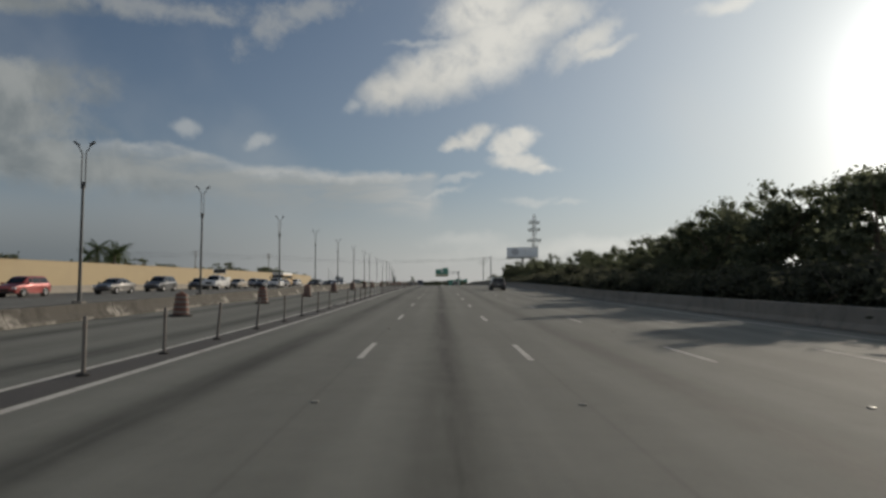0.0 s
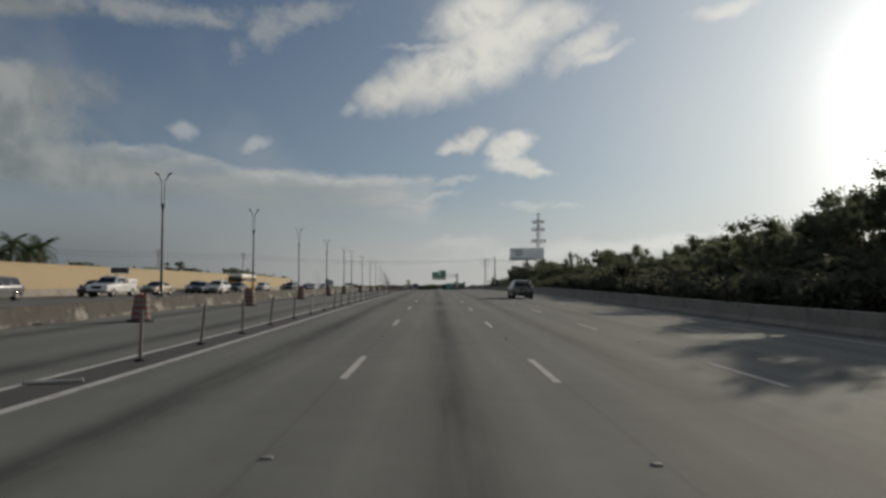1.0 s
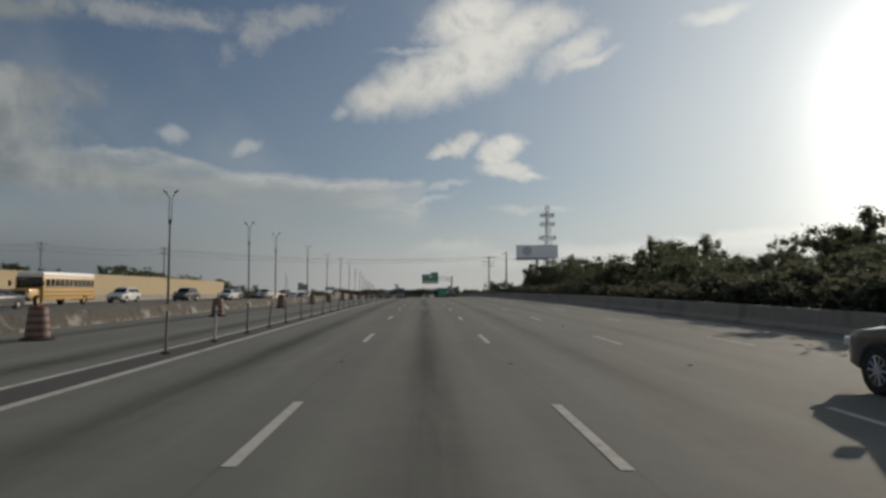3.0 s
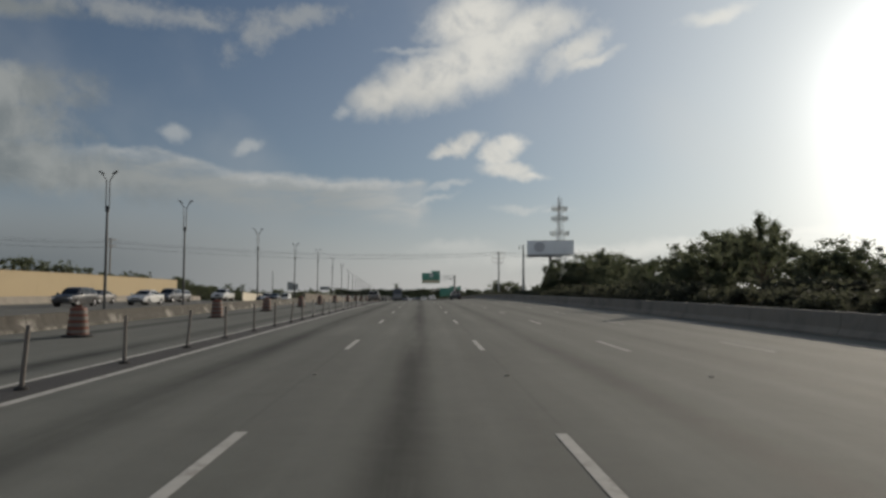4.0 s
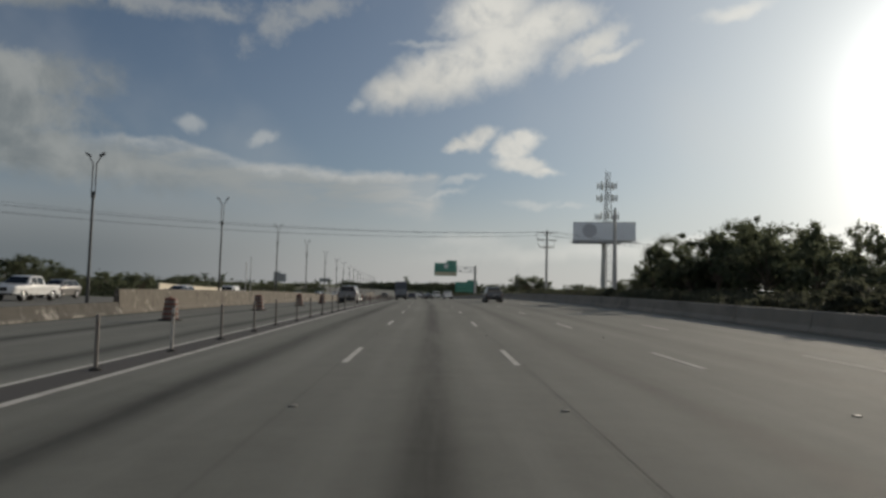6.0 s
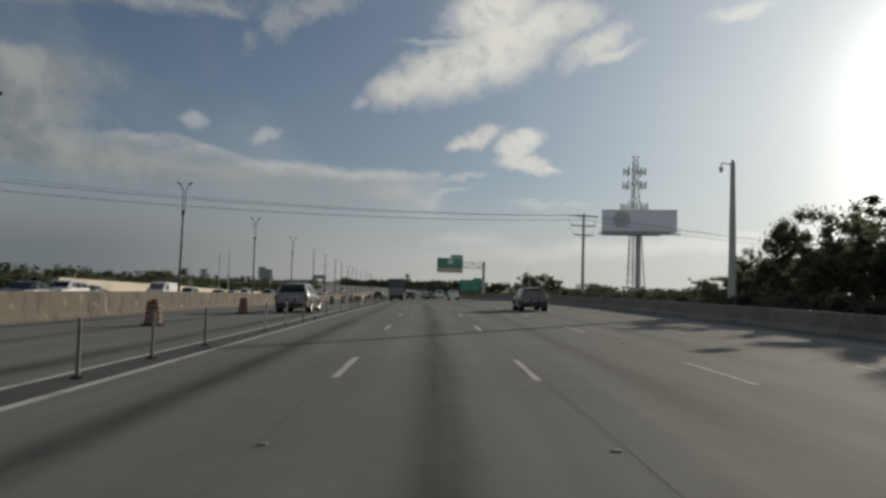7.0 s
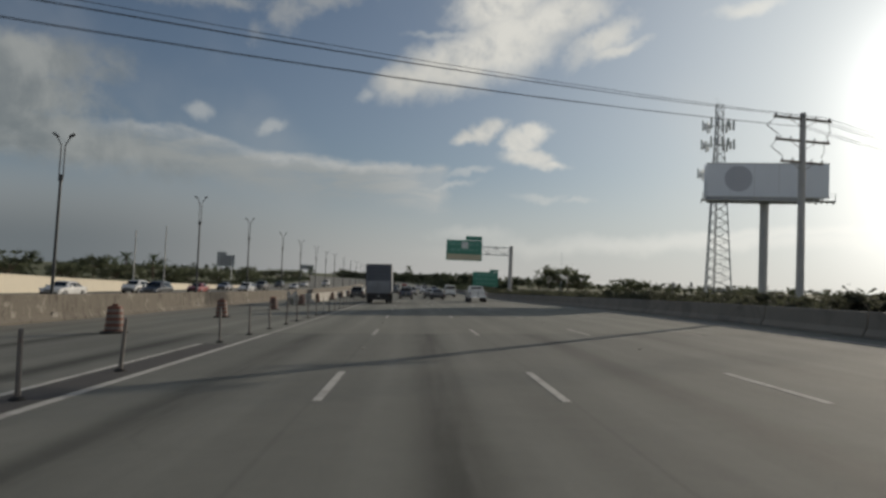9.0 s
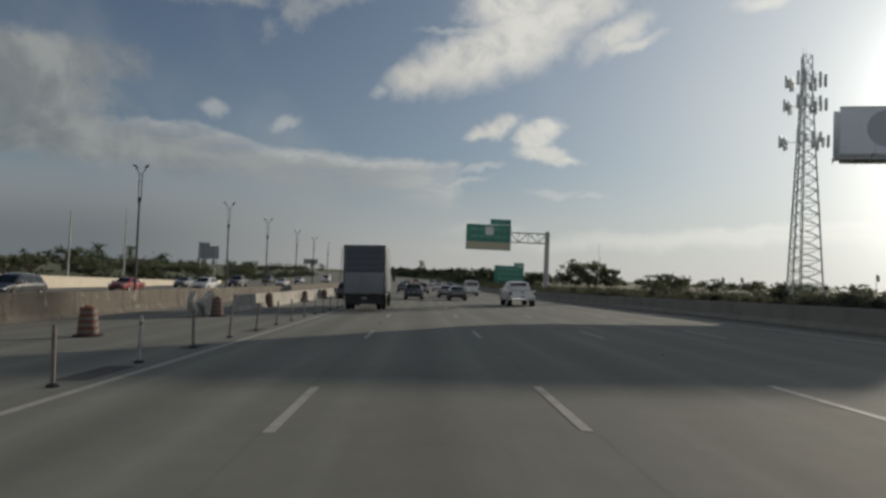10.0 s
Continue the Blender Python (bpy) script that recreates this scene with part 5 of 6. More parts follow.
    for sx in (-1, 1):
        part("tail_lamp", boxed(sx * (r[1] - 0.10) - 0.10, y_of(0.004) - 0.005, zl - (0.16 if shape in ("pickup", "van") else 0.08), sx * (r[1] - 0.10) + 0.10, y_of(0.045), zl + 0.13, bevel=0.03), "red_lens", body)
        part("head_lamp", boxed(sx * (half - 0.24) - 0.16, y_of(0.955), 0.66 if shape != "pickup" else 0.90, sx * (half - 0.24) + 0.16, y_of(0.992), 0.80 if shape != "pickup" else 1.06, bevel=0.03), "clear_lens", body)
    low = rows[0][2]
    part("rear_bumper", boxed(-half * 0.86, y_of(0.0) - 0.05, low - 0.06, half * 0.86, y_of(0.03), low + 0.12, bevel=0.04), "chrome" if shape == "pickup" else "trim", body)
    part("front_bumper", boxed(-half * 0.78, y_of(0.965), low - 0.10, half * 0.78, y_of(1.0) + 0.03, low + 0.06, bevel=0.04), "trim", body)
    part("grille", boxed(-0.42, y_of(0.985), 0.56 if shape != "pickup" else 0.72, 0.42, y_of(1.0) + 0.012, 0.70 if shape != "pickup" else 1.0, bevel=0.02), "trim", body)
    if plate:
        part("licence_plate", boxed(-0.155, y_of(0.0) - 0.012, 0.66, 0.155, y_of(0.0) + 0.02, 0.80, bevel=0.004), "plate", body)
    if plate and shape in ("suv", "wagon", "minivan"):
        sill = rows[1][3]
        # black box standing in for the shade of a plate recess
        part("plate_recess", boxed(-0.29, y_of(0.0) - 0.004, 0.62, 0.29, y_of(0.02), 0.845, bevel=0.012), "trim", body)
        part("tailgate_bar", boxed(-0.46, y_of(0.006) - 0.012, sill - 0.10, 0.46, y_of(0.03), sill - 0.065, bevel=0.008), "chrome" if shape != "suv" else "trim", body)
        part("bumper_skirt", boxed(-half * 0.82, y_of(0.0) - 0.02, low - 0.17, half * 0.82, y_of(0.05), low - 0.05, bevel=0.03), "trim", body)
        for sx in (-1, 1):
            part("bumper_reflector", boxed(sx * (half - 0.30) - 0.09, y_of(0.0) - 0.056, low + 0.01, sx * (half - 0.30) + 0.09, y_of(0.0) - 0.03, low + 0.05, bevel=0.006), "red_lens", body)
            part("tailgate_seam", boxed(sx * 0.63 - 0.005, y_of(0.004) - 0.008, 0.62, sx * 0.63 + 0.005, y_of(0.03), sill, bevel=0.002), "trim", body, smooth=False)
        w0, w1 = station(rows, rear_glass[0] + 0.012), station(rows, rear_glass[0] + 0.026)
        part("rear_wiper", tube(bmesh.new(), (0.03, y_of(rear_glass[0] + 0.012) - 0.03, w0[4] + 0.02), (0.42, y_of(rear_glass[0] + 0.026) - 0.03, w1[4] + 0.02), 0.011, 0.008, 6), "trim", body)
        part("exhaust_tip", tube(bmesh.new(), (half * 0.55, y_of(0.03), low - 0.14), (half * 0.55, y_of(0.0) - 0.06, low - 0.15), 0.035, 0.035, 10), "chrome", body)
        fin = station(rows, 0.20)
        bm = bmesh.new()
        verts = [bm.verts.new(c) for c in ((-0.03, y_of(0.19), fin[4]), (0.03, y_of(0.19), fin[4]), (0.012, y_of(0.225), fin[4] + 0.0), (-0.012, y_of(0.225), fin[4] + 0.0), (0.006, y_of(0.195), fin[4] + 0.075), (-0.006, y_of(0.195), fin[4] + 0.075))]
        for f in ((0, 1, 4, 5), (1, 2, 4), (3, 0, 5), (2, 3, 5, 4), (3, 2, 1, 0)):
            bm.faces.new([verts[i] for i in f])
        bmesh.ops.recalc_face_normals(bm, faces=bm.faces[:])
        part("roof_fin", bm, colour, body)
    if shape in ("suv", "wagon", "minivan"):
        t = rows[4][0]
        part("spoiler", boxed(-0.60, y_of(t) - 0.22, rows[4][4] - 0.035, 0.60, y_of(t) + 0.05, rows[4][4] + 0.012, bevel=0.012), colour, body)
    if rails:
        for sx in (-1, 1):
            top = rows[5][4] + 0.02
            part("roof_rail", tube(bmesh.new(), (sx * 0.60, y_of(0.16), top - 0.01), (sx * 0.60, y_of(0.54), top), 0.022, 0.022, 8), "galv", body)
            if bars:
                y = y_of(0.25 if sx < 0 else 0.46)
                part("roof_bar", boxed(-0.70, y - 0.03, top + 0.05, 0.70, y + 0.03, top + 0.08, bevel=0.01), "trim", body)
                part("bar_foot", box(boxed(-0.64, y - 0.04, top - 0.02, -0.56, y + 0.04, top + 0.06), 0.56, y - 0.04, top - 0.02, 0.64, y + 0.04, top + 0.06), "trim", body)
    # wheels
    for t in wheels:
        for sx in (-1, 1):
            x = sx * (half - 0.088)
            w = part("wheel", spun([(radius * 0.66, -0.115), (radius * 0.95, -0.115), (radius, -0.085), (radius, 0.085), (radius * 0.95, 0.115), (radius * 0.66, 0.115), (radius * 0.66, -0.115)], 24, "x", False), "rubber", d, "black tyre on an alloy rim")
            w.location = (x, y_of(t), radius)
            bm = spun([(radius * 0.67, 0.02), (radius * 0.66, 0.10), (radius * 0.60, 0.105), (radius * 0.58, 0.05)], 24, "x", False)
            for k in range(10):
                c, s = math.cos(k * math.tau / 10), math.sin(k * math.tau / 10)
                tube(bm, (0.085, c * radius * 0.12, s * radius * 0.12), (0.095, c * radius * 0.60, s * radius * 0.60), 0.024, 0.02, 6)
            tube(bm, (0.05, 0, 0), (0.108, 0, 0), radius * 0.17, radius * 0.15, 12)
            if sx < 0:
                bmesh.ops.scale(bm, vec=(-1, 1, 1), verts=bm.verts[:])
                bmesh.ops.reverse_faces(bm, faces=bm.faces[:])
            part("rim", bm, "rim", w)
            arch = bmesh.new()
            rr = radius + 0.055
            prev = None
            for k in range(15):
                a2 = math.pi * k / 14
                ring = [arch.verts.new((sx * (half - 0.012 + o), y_of(t) + math.cos(a2) * q, radius + math.sin(a2) * q)) for o, q in ((0.0, rr - 0.045), (0.036, rr - 0.045), (0.036, rr + 0.012), (0.0, rr + 0.012))]
                if prev:
                    for i in range(4):
                        j = (i + 1) % 4
                        arch.faces.new((prev[i], prev[j], ring[j], ring[i]))
                prev = ring
            bmesh.ops.recalc_face_normals(arch, faces=arch.faces[:])
            part("wheel_arch", arch, "trim" if shape in ("suv", "wagon") else colour, body)
            part("wheel_well", tube(bmesh.new(), (sx * (half - 0.30), y_of(t), radius + 0.01), (sx * (half + 0.001), y_of(t), radius + 0.01), rr - 0.03, None, 24), "rubber", body)
    return d


def box_truck():
    d = thing("box_truck", "tall grey box truck with a closed roll-up rear door", "truck")
    part("cargo_box", boxed(-1.28, -3.9, 1.10, 1.28, 2.9, 3.95, bevel=0.03), "cargo", d, "pale ribbed cargo box")
    for x0, x1, z0, z1 in ((-1.27, 1.27, 3.78, 3.94), (-1.27, -1.12, 1.12, 3.78), (1.12, 1.27, 1.12, 3.78), (-1.27, 1.27, 1.02, 1.14)):
        part("rear_frame", boxed(x0, -3.96, z0, x1, -3.905, z1, bevel=0.01), "cargo_frame", d)
    door = part("roll_door", boxed(-1.12, -3.93, 1.14, 1.12, -3.902, 3.78), "cargo_door", d, "grey slatted roll-up door")
    for k in range(7):
        z = 1.16 + k * 0.374
        part("door_slat", boxed(-1.11, -3.942, z, 1.11, -3.931, z + 0.36, bevel=0.005), "cargo_door", door)
    part("door_handle", boxed(-0.10, -3.965, 1.50, 0.10, -3.945, 1.58), "chrome", door)
    for sx in (-1, 1):
        part("marker_lamp", boxed(sx * 0.95 - 0.06, -3.975, 3.84, sx * 0.95 + 0.06, -3.962, 3.89), "red_lens", d)
        part("tail_lamp", boxed(sx * 1.05 - 0.12, -3.98, 0.86, sx * 1.05 + 0.12, -3.92, 0.98, bevel=0.01), "red_lens", d)
        part("bumper_leg", boxed(sx * 0.55 - 0.05, -3.85, 0.45, sx * 0.55 + 0.05, -3.72, 1.08), "trim", d)
        part("mud_flap", boxed(sx * 0.95 - 0.30, -3.0, 0.22, sx * 0.95 + 0.30, -2.98, 0.95), "rubber", d)
        part("mirror", box(boxed(sx * 1.45 - 0.10, 4.35, 1.75, sx * 1.45 + 0.10, 4.45, 2.35, bevel=0.03), sx * 1.2 - 0.2, 4.38, 2.0, sx * 1.2 + 0.2, 4.42, 2.04), "trim", d)
    gate = part("lift_gate", boxed(-1.16, -4.06, 1.02, 1.16, -3.985, 2.28, bevel=0.015), "gate_grey", d, "folded grey lift gate across the lower door")
    for x in (-0.78, 0.0, 0.78):
        part("gate_rib", boxed(x - 0.03, -4.085, 1.08, x + 0.03, -4.062, 2.22, bevel=0.008), "gate_grey", gate)
    part("gate_arms", box(box(bmesh.new(), -0.85, -4.02, 0.42, -0.70, -3.86, 1.04, bevel=0.01), 0.70, -4.02, 0.42, 0.85, -3.86, 1.04, bevel=0.01), "trim", d)
    part("underride_guard", boxed(-1.10, -3.93, 0.50, 1.10, -3.90, 1.0, bevel=0.01), "trim", d, "dark panel below the cargo floor")
    part("rear_bumper", boxed(-1.15, -3.95, 0.36, 1.15, -3.80, 0.52, bevel=0.02), "trim", d)
    part("step", boxed(-1.2, -4.05, 0.92, 1.2, -3.9, 1.01, bevel=0.01), "trim", d)
    part("chassis", box(box(bmesh.new(), -0.50, -3.8, 0.72, -0.38, 4.6, 1.05), 0.38, -3.8, 0.72, 0.50, 4.6, 1.05), "trim", d)
    part("cross_members", box(boxed(-1.2, -2.0, 1.0, 1.2, -1.9, 1.1), -1.2, 1.0, 1.0, 1.2, 1.1, 1.1), "trim", d)
    bm = boxed(-1.05, 3.0, 0.75, 1.05, 4.5, 2.55, bevel=0.12)
    part("cab", box(bm, -0.95, 4.4, 0.7, 0.95, 5.5, 1.55, bevel=0.12), "white", d)
    part("windscreen", boxed(-0.92, 4.48, 1.65, 0.92, 4.52, 2.35, bevel=0.01), "glass", d)
    for y, dual in ((-2.3, True), (4.3, False)):
        for sx in (-1, 1):
            for off in ((0.0, 0.30) if dual else (0.0,)):
                w = part("wheel", spun([(0.28, -0.12), (0.45, -0.12), (0.48, -0.09), (0.48, 0.09), (0.45, 0.12), (0.28, 0.12), (0.28, -0.12)], 24, "x", False), "rubber", d)
                w.location = (sx * (1.10 - off), y, 0.48)
                part("hub", spun([(0.28, -0.04), (0.27, 0.06), (0.12, 0.02), (0.10, 0.10)], 16, "x"), "galv", w)
    part("licence_plate", boxed(-0.155, -3.945, 0.66, 0.155, -3.932, 0.80), "plate", d)
    return d


def school_bus():
    d = thing("school_bus", "yellow school bus with a white roof and dark hood", "bus")
    part("body", boxed(-1.2, -5.2, 0.55, 1.2, 3.6, 2.55, bevel=0.06), "bus", d)
    part("roof", boxed(-1.16, -5.15, 2.50, 1.16, 3.55, 2.98, bevel=0.20), "bus_roof", d, "white rounded roof")
    part("hood", boxed(-0.95, 3.5, 0.55, 0.95, 5.2, 1.50, bevel=0.15), "bus", d)
    part("grille", boxed(-0.6, 5.19, 0.75, 0.6, 5.23, 1.35, bevel=0.02), "trim", d)
    part("windscreen", boxed(-1.05, 3.59, 1.62, 1.05, 3.63, 2.50, bevel=0.02), "glass", d)
    part("front_bumper", boxed(-1.15, 5.15, 0.45, 1.15, 5.4, 0.75, bevel=0.04), "trim", d)
    part("rear_bumper", boxed(-1.15, -5.35, 0.45, 1.15, -5.18, 0.75, bevel=0.04), "trim", d)
    for sx in (-1, 1):
        for k in range(11):
            y = -4.95 + k * 0.76
            part("side_window", boxed(sx * 1.205 - 0.008, y, 1.72, sx * 1.205 + 0.008, y + 0.66, 2.35), "glass", d)
        for z in (0.85, 1.2, 1.58):
            part("rub_rail", boxed(sx * 1.21 - 0.012, -5.15, z, sx * 1.21 + 0.012, 3.5, z + 0.07), "trim", d)
        part("head_lamp", boxed(sx * 0.78 - 0.13, 5.17, 0.85, sx * 0.78 + 0.13, 5.22, 1.1, bevel=0.02), "clear_lens", d)
        part("mirror", box(boxed(sx * 1.38 - 0.12, 4.0, 1.75, sx * 1.38 + 0.12, 4.08, 2.2, bevel=0.03), sx * 1.2 - 0.15, 3.9, 1.95, sx * 1.2 + 0.15, 3.95, 1.99), "trim", d)
    for y in (-3.3, 4.2):
        for sx in (-1, 1):
            w = part("wheel", spun([(0.28, -0.13), (0.45, -0.13), (0.48, -0.1), (0.48, 0.1), (0.45, 0.13), (0.28, 0.13), (0.28, -0.13)], 20, "x", False), "rubber", d)
            w.location = (sx * 1.08, y, 0.48)
            part("hub", spun([(0.28, -0.05), (0.27, 0.09), (0.12, 0.05), (0.10, 0.13)], 14, "x"), "bus", w)
    return d


# the camera's own direction

box_truck().matrix_basis = on_road(305.6, -3.45)
black_suv = vehicle("suv", "black", "black SUV with roof rails and a pale door placard", "car", rails=True)
part("door_placard", boxed(-0.962, 0.30, 0.55, -0.950, 0.72, 0.98, bevel=0.004), "plate", black_suv, "pale placard on the door")
black_suv.matrix_basis = on_road(88.8, 7.7)
vehicle("wagon", "charcoal", "dark grey crossover with roof bars", "car", rails=True, bars=True).matrix_basis = on_road(230.4, 7.0)
vehicle("pickup", "white", "white crew-cab pickup with a chrome bumper", "pickup truck").matrix_basis = on_road(313.0, 7.5)
vehicle("minivan", "silver", "silver-beige minivan in the express lane", "minivan").matrix_basis = on_road(225.7, -8.05)
vehicle("suv", "dark_blue", "dark blue SUV following the middle lane", "car").matrix_basis = on_road(331.0, -0.7)
vehicle("suv", "black", "black SUV in the express lane", "car").matrix_basis = on_road(332.0, -7.7)
vehicle("van", "white", "white cargo van far along the motorway", "van").matrix_basis = on_road(357.0, 7.3)
far_traffic = [("sedan", "charcoal", 329, 3.7), ("sedan", "silver", 342, 3.1), ("suv", "grey", 364, 0.4), ("sedan", "charcoal", 376, -3.0), ("sedan", "white", 390, 3.4), ("suv", "charcoal", 402, -3.4), ("wagon", "blue", 418, 7.0), ("sedan", "tan", 430, 0.1), ("suv", "white", 446, 3.5), ("sedan", "black", 462, -3.4), ("suv", "silver", 480, 7.0), ("sedan", "red", 500, 0.0)]
# oncoming carriageway: shape, paint, metres along, across
oncoming = [("suv", "red", 53, -33.6), ("sedan", "silver", 61, -30.2), ("suv", "charcoal", 72, -30.6), ("sedan", "tan", 97, -29.8), ("wagon", "black", 92, -33.6), ("sedan", "charcoal", 112, -30.2), ("suv", "grey", 120, -33.8),
            ("sedan", "black", 127, -30.0), ("suv", "white", 155, -33.5), ("sedan", "red", 127, -33.8), ("wagon", "white", 107, -26.6), ("suv", "black", 165, -30.2), ("sedan", "silver", 176, -33.6), ("suv", "charcoal", 187, -30.4), ("sedan", "white", 171, -26.6), ("wagon", "grey", 199, -33.4), ("pickup", "white", 208, -30.0),
            ("suv", "silver", 219, -33.6), ("sedan", "black", 229, -26.5), ("suv", "white", 241, -30.2), ("sedan", "charcoal", 252, -33.5), ("van", "white", 262, -30.0), ("sedan", "silver", 273, -26.6), ("suv", "grey", 283, -33.6), ("sedan", "white", 294, -30.2), ("suv", "black", 306, -26.8), ("wagon", "white", 317, -33.4),
            ("sedan", "red", 330, -30.0), ("suv", "white", 344, -26.6), ("sedan", "grey", 357, -33.6), ("pickup", "silver", 372, -30.2), ("sedan", "white", 390, -26.6), ("suv", "charcoal", 408, -33.5), ("sedan", "white", 428, -30.2), ("van", "white", 452, -26.6)]
NAMES = {"suv": "SUV", "wagon": "crossover", "sedan": "sedan", "pickup": "pickup", "van": "cargo van", "minivan": "minivan"}
built = {}


def traffic(rows, turn, where, group):
    for shape, colour, s, l in rows:
        m = on_road(s, l, 0.0, turn)
        key = (shape, colour)
        if key not in built:
            built[key] = vehicle(shape, colour, "%s %s %s" % (colour.replace("_", " "), NAMES[shape], where), "car" if shape in ("suv", "wagon", "sedan") else NAMES[shape], group, plate=False)
            built[key].matrix_basis = m
        else:
            o = copy_thing(built[key], m)
            tagged(o, "%s %s %s" % (colour.replace("_", " "), NAMES[shape], where), group=group)


traffic(oncoming, 180, "in the oncoming traffic beyond the median", "oncoming traffic")
traffic(far_traffic, 0, "far ahead on the motorway", "traffic ahead")


def service_truck():
    """A white pickup with side tool lockers and a folded arrow board on a rack."""
    d = vehicle("pickup", "white", "white service pickup with tool lockers and a raised arrow board", "pickup truck", "oncoming traffic", plate=False)
    for sx in (-1, 1):
        locker = part("tool_locker", boxed(sx * 0.86 - 0.14, -2.75, 1.16, sx * 0.86 + 0.14, -0.75, 1.62, bevel=0.015), "white", d, "white side tool locker")
        for k in range(3):
            y = -2.70 + k * 0.65
            part("locker_door", boxed(sx * 1.0 - 0.012, y, 1.20, sx * 1.0 + 0.012, y + 0.60, 1.58, bevel=0.006), "white", locker)
            part("latch", boxed(sx * 1.015 - 0.01, y + 0.26, 1.44, sx * 1.015 + 0.01, y + 0.34, 1.50), "trim", locker, smooth=False)
        part("rack_post", tube(bmesh.new(), (sx * 0.55, -1.35, 1.20), (sx * 0.55, -1.35, 2.20), 0.03, 0.03, 8), "galv", d)
        part("beacon", spun([(0.07, 0.0), (0.07, 0.10), (0.045, 0.14)], 12), "orange", d, "orange roof beacon").location = (sx * 0.45, 0.1, 1.87)
    board = part("arrow_board", boxed(-0.85, -1.40, 2.12, 0.85, -1.30, 2.72, bevel=0.02), "trim", d, "dark arrow board")
    part("board_rim", boxed_frame(-0.85, 0.85, 2.12, 2.72, 0.06, -1.296), "sign_white", board, "pale rim", smooth=False)
    for k in range(5):
        part("board_lamp", spun([(0.05, 0.0), (0.05, 0.02)], 10), "marker", board).matrix_basis = pose(-0.6 + 0.3 * k, -1.298, 2.42, -90)
    return d


service_truck().matrix_basis = on_road(87.0, -29.6, 0.0, 180)
school_bus().matrix_basis = on_road(141.0, -33.6, 0.0, 180)


# ---- trees, palms, hedges ----
def leaf_cloud(centres, count, size, seed, flat=0.7, droop=0.3):
    """Many small leaf sprays gathered in clumps, as one mesh of quads."""
    r = np.random.RandomState(seed)
    pick = r.randint(0, len(centres), count)
    c = np.array([[*p[:3]] for p in centres])[pick]
    rad = np.array([p[3] for p in centres])[pick]
    d = r.normal(size=(count, 3))
    d /= np.linalg.norm(d, axis=1)[:, None]
    p = c + d * (rad * np.minimum(np.abs(r.normal(0.45, 0.42, count)), 1.7))[:, None] * np.array([1, 1, flat])
    n = r.normal(size=(count, 3)) + np.array([0, 0, 0.6])
    n /= np.linalg.norm(n, axis=1)[:, None]
    a = np.cross(n, r.normal(size=(count, 3)))
    a /= np.linalg.norm(a, axis=1)[:, None]
    b = np.cross(n, a)
    w = (size * r.uniform(0.6, 1.4, count))[:, None]
    a, b = a * w, b * w * 0.55
    verts = np.stack([p - a, p - b * 0.9 + a * 0.1, p + a, p + b], axis=1).reshape(-1, 3)
    return verts, np.arange(count * 4).reshape(-1, 4)


def leaf_mesh(name, verts, faces, mat):
    me = bpy.data.meshes.new(name)
    me.from_pydata(verts.tolist(), [], faces.tolist())
    me.materials.append(M[mat])
    return me


def broad_tree(seed, height, spread, leaves=11000, size=0.15):
    r = random.Random(seed)
    d = thing("tree", "leafy roadside tree with an uneven crown", "tree", group="roadside trees")
    bm = bmesh.new()
    fork = height * 0.32
    tube(bm, (0, 0, -0.3), (r.uniform(-.2, .2), r.uniform(-.2, .2), fork), 0.17 * height / 8, 0.11 * height / 8, 10)
    centres = []
    for i in range(13):
        a = i * 2.4 + r.uniform(-0.4, 0.4)
        reach = spread * r.uniform(0.45, 1.0)
        z = height * r.uniform(0.34, 0.94)
        mid = Vector((math.cos(a) * reach * 0.45, math.sin(a) * reach * 0.45, fork + (z - fork) * 0.6))
        tip = Vector((math.cos(a) * reach, math.sin(a) * reach, z))
        tube(bm, (0, 0, fork * r.uniform(0.8, 1.0)), mid, 0.075 * height / 8, 0.05 * height / 8, 7)
        tube(bm, mid, tip, 0.05 * height / 8, 0.015, 6)
        for k in range(6):
            q = mid.lerp(tip, r.uniform(0.3, 1.1)) + Vector((r.gauss(0, 0.5), r.gauss(0, 0.5), r.gauss(0, 0.35))) * height / 9
            centres.append((q.x, q.y, min(q.z, height * 0.97), r.uniform(0.28, 0.72) * height / 8))
    for k in range(9):
        centres.append((r.gauss(0, spread * 0.3), r.gauss(0, spread * 0.25), height * r.uniform(0.7, 0.95), r.uniform(0.5, 0.9) * height / 8))
    part("trunk", bm, "bark", d)
    v, f = leaf_cloud(centres, leaves, size, seed, 1.0)
    ob = new("crown", leaf_mesh("crown", v, f, "leaf"))
    ob.parent = d
    return d


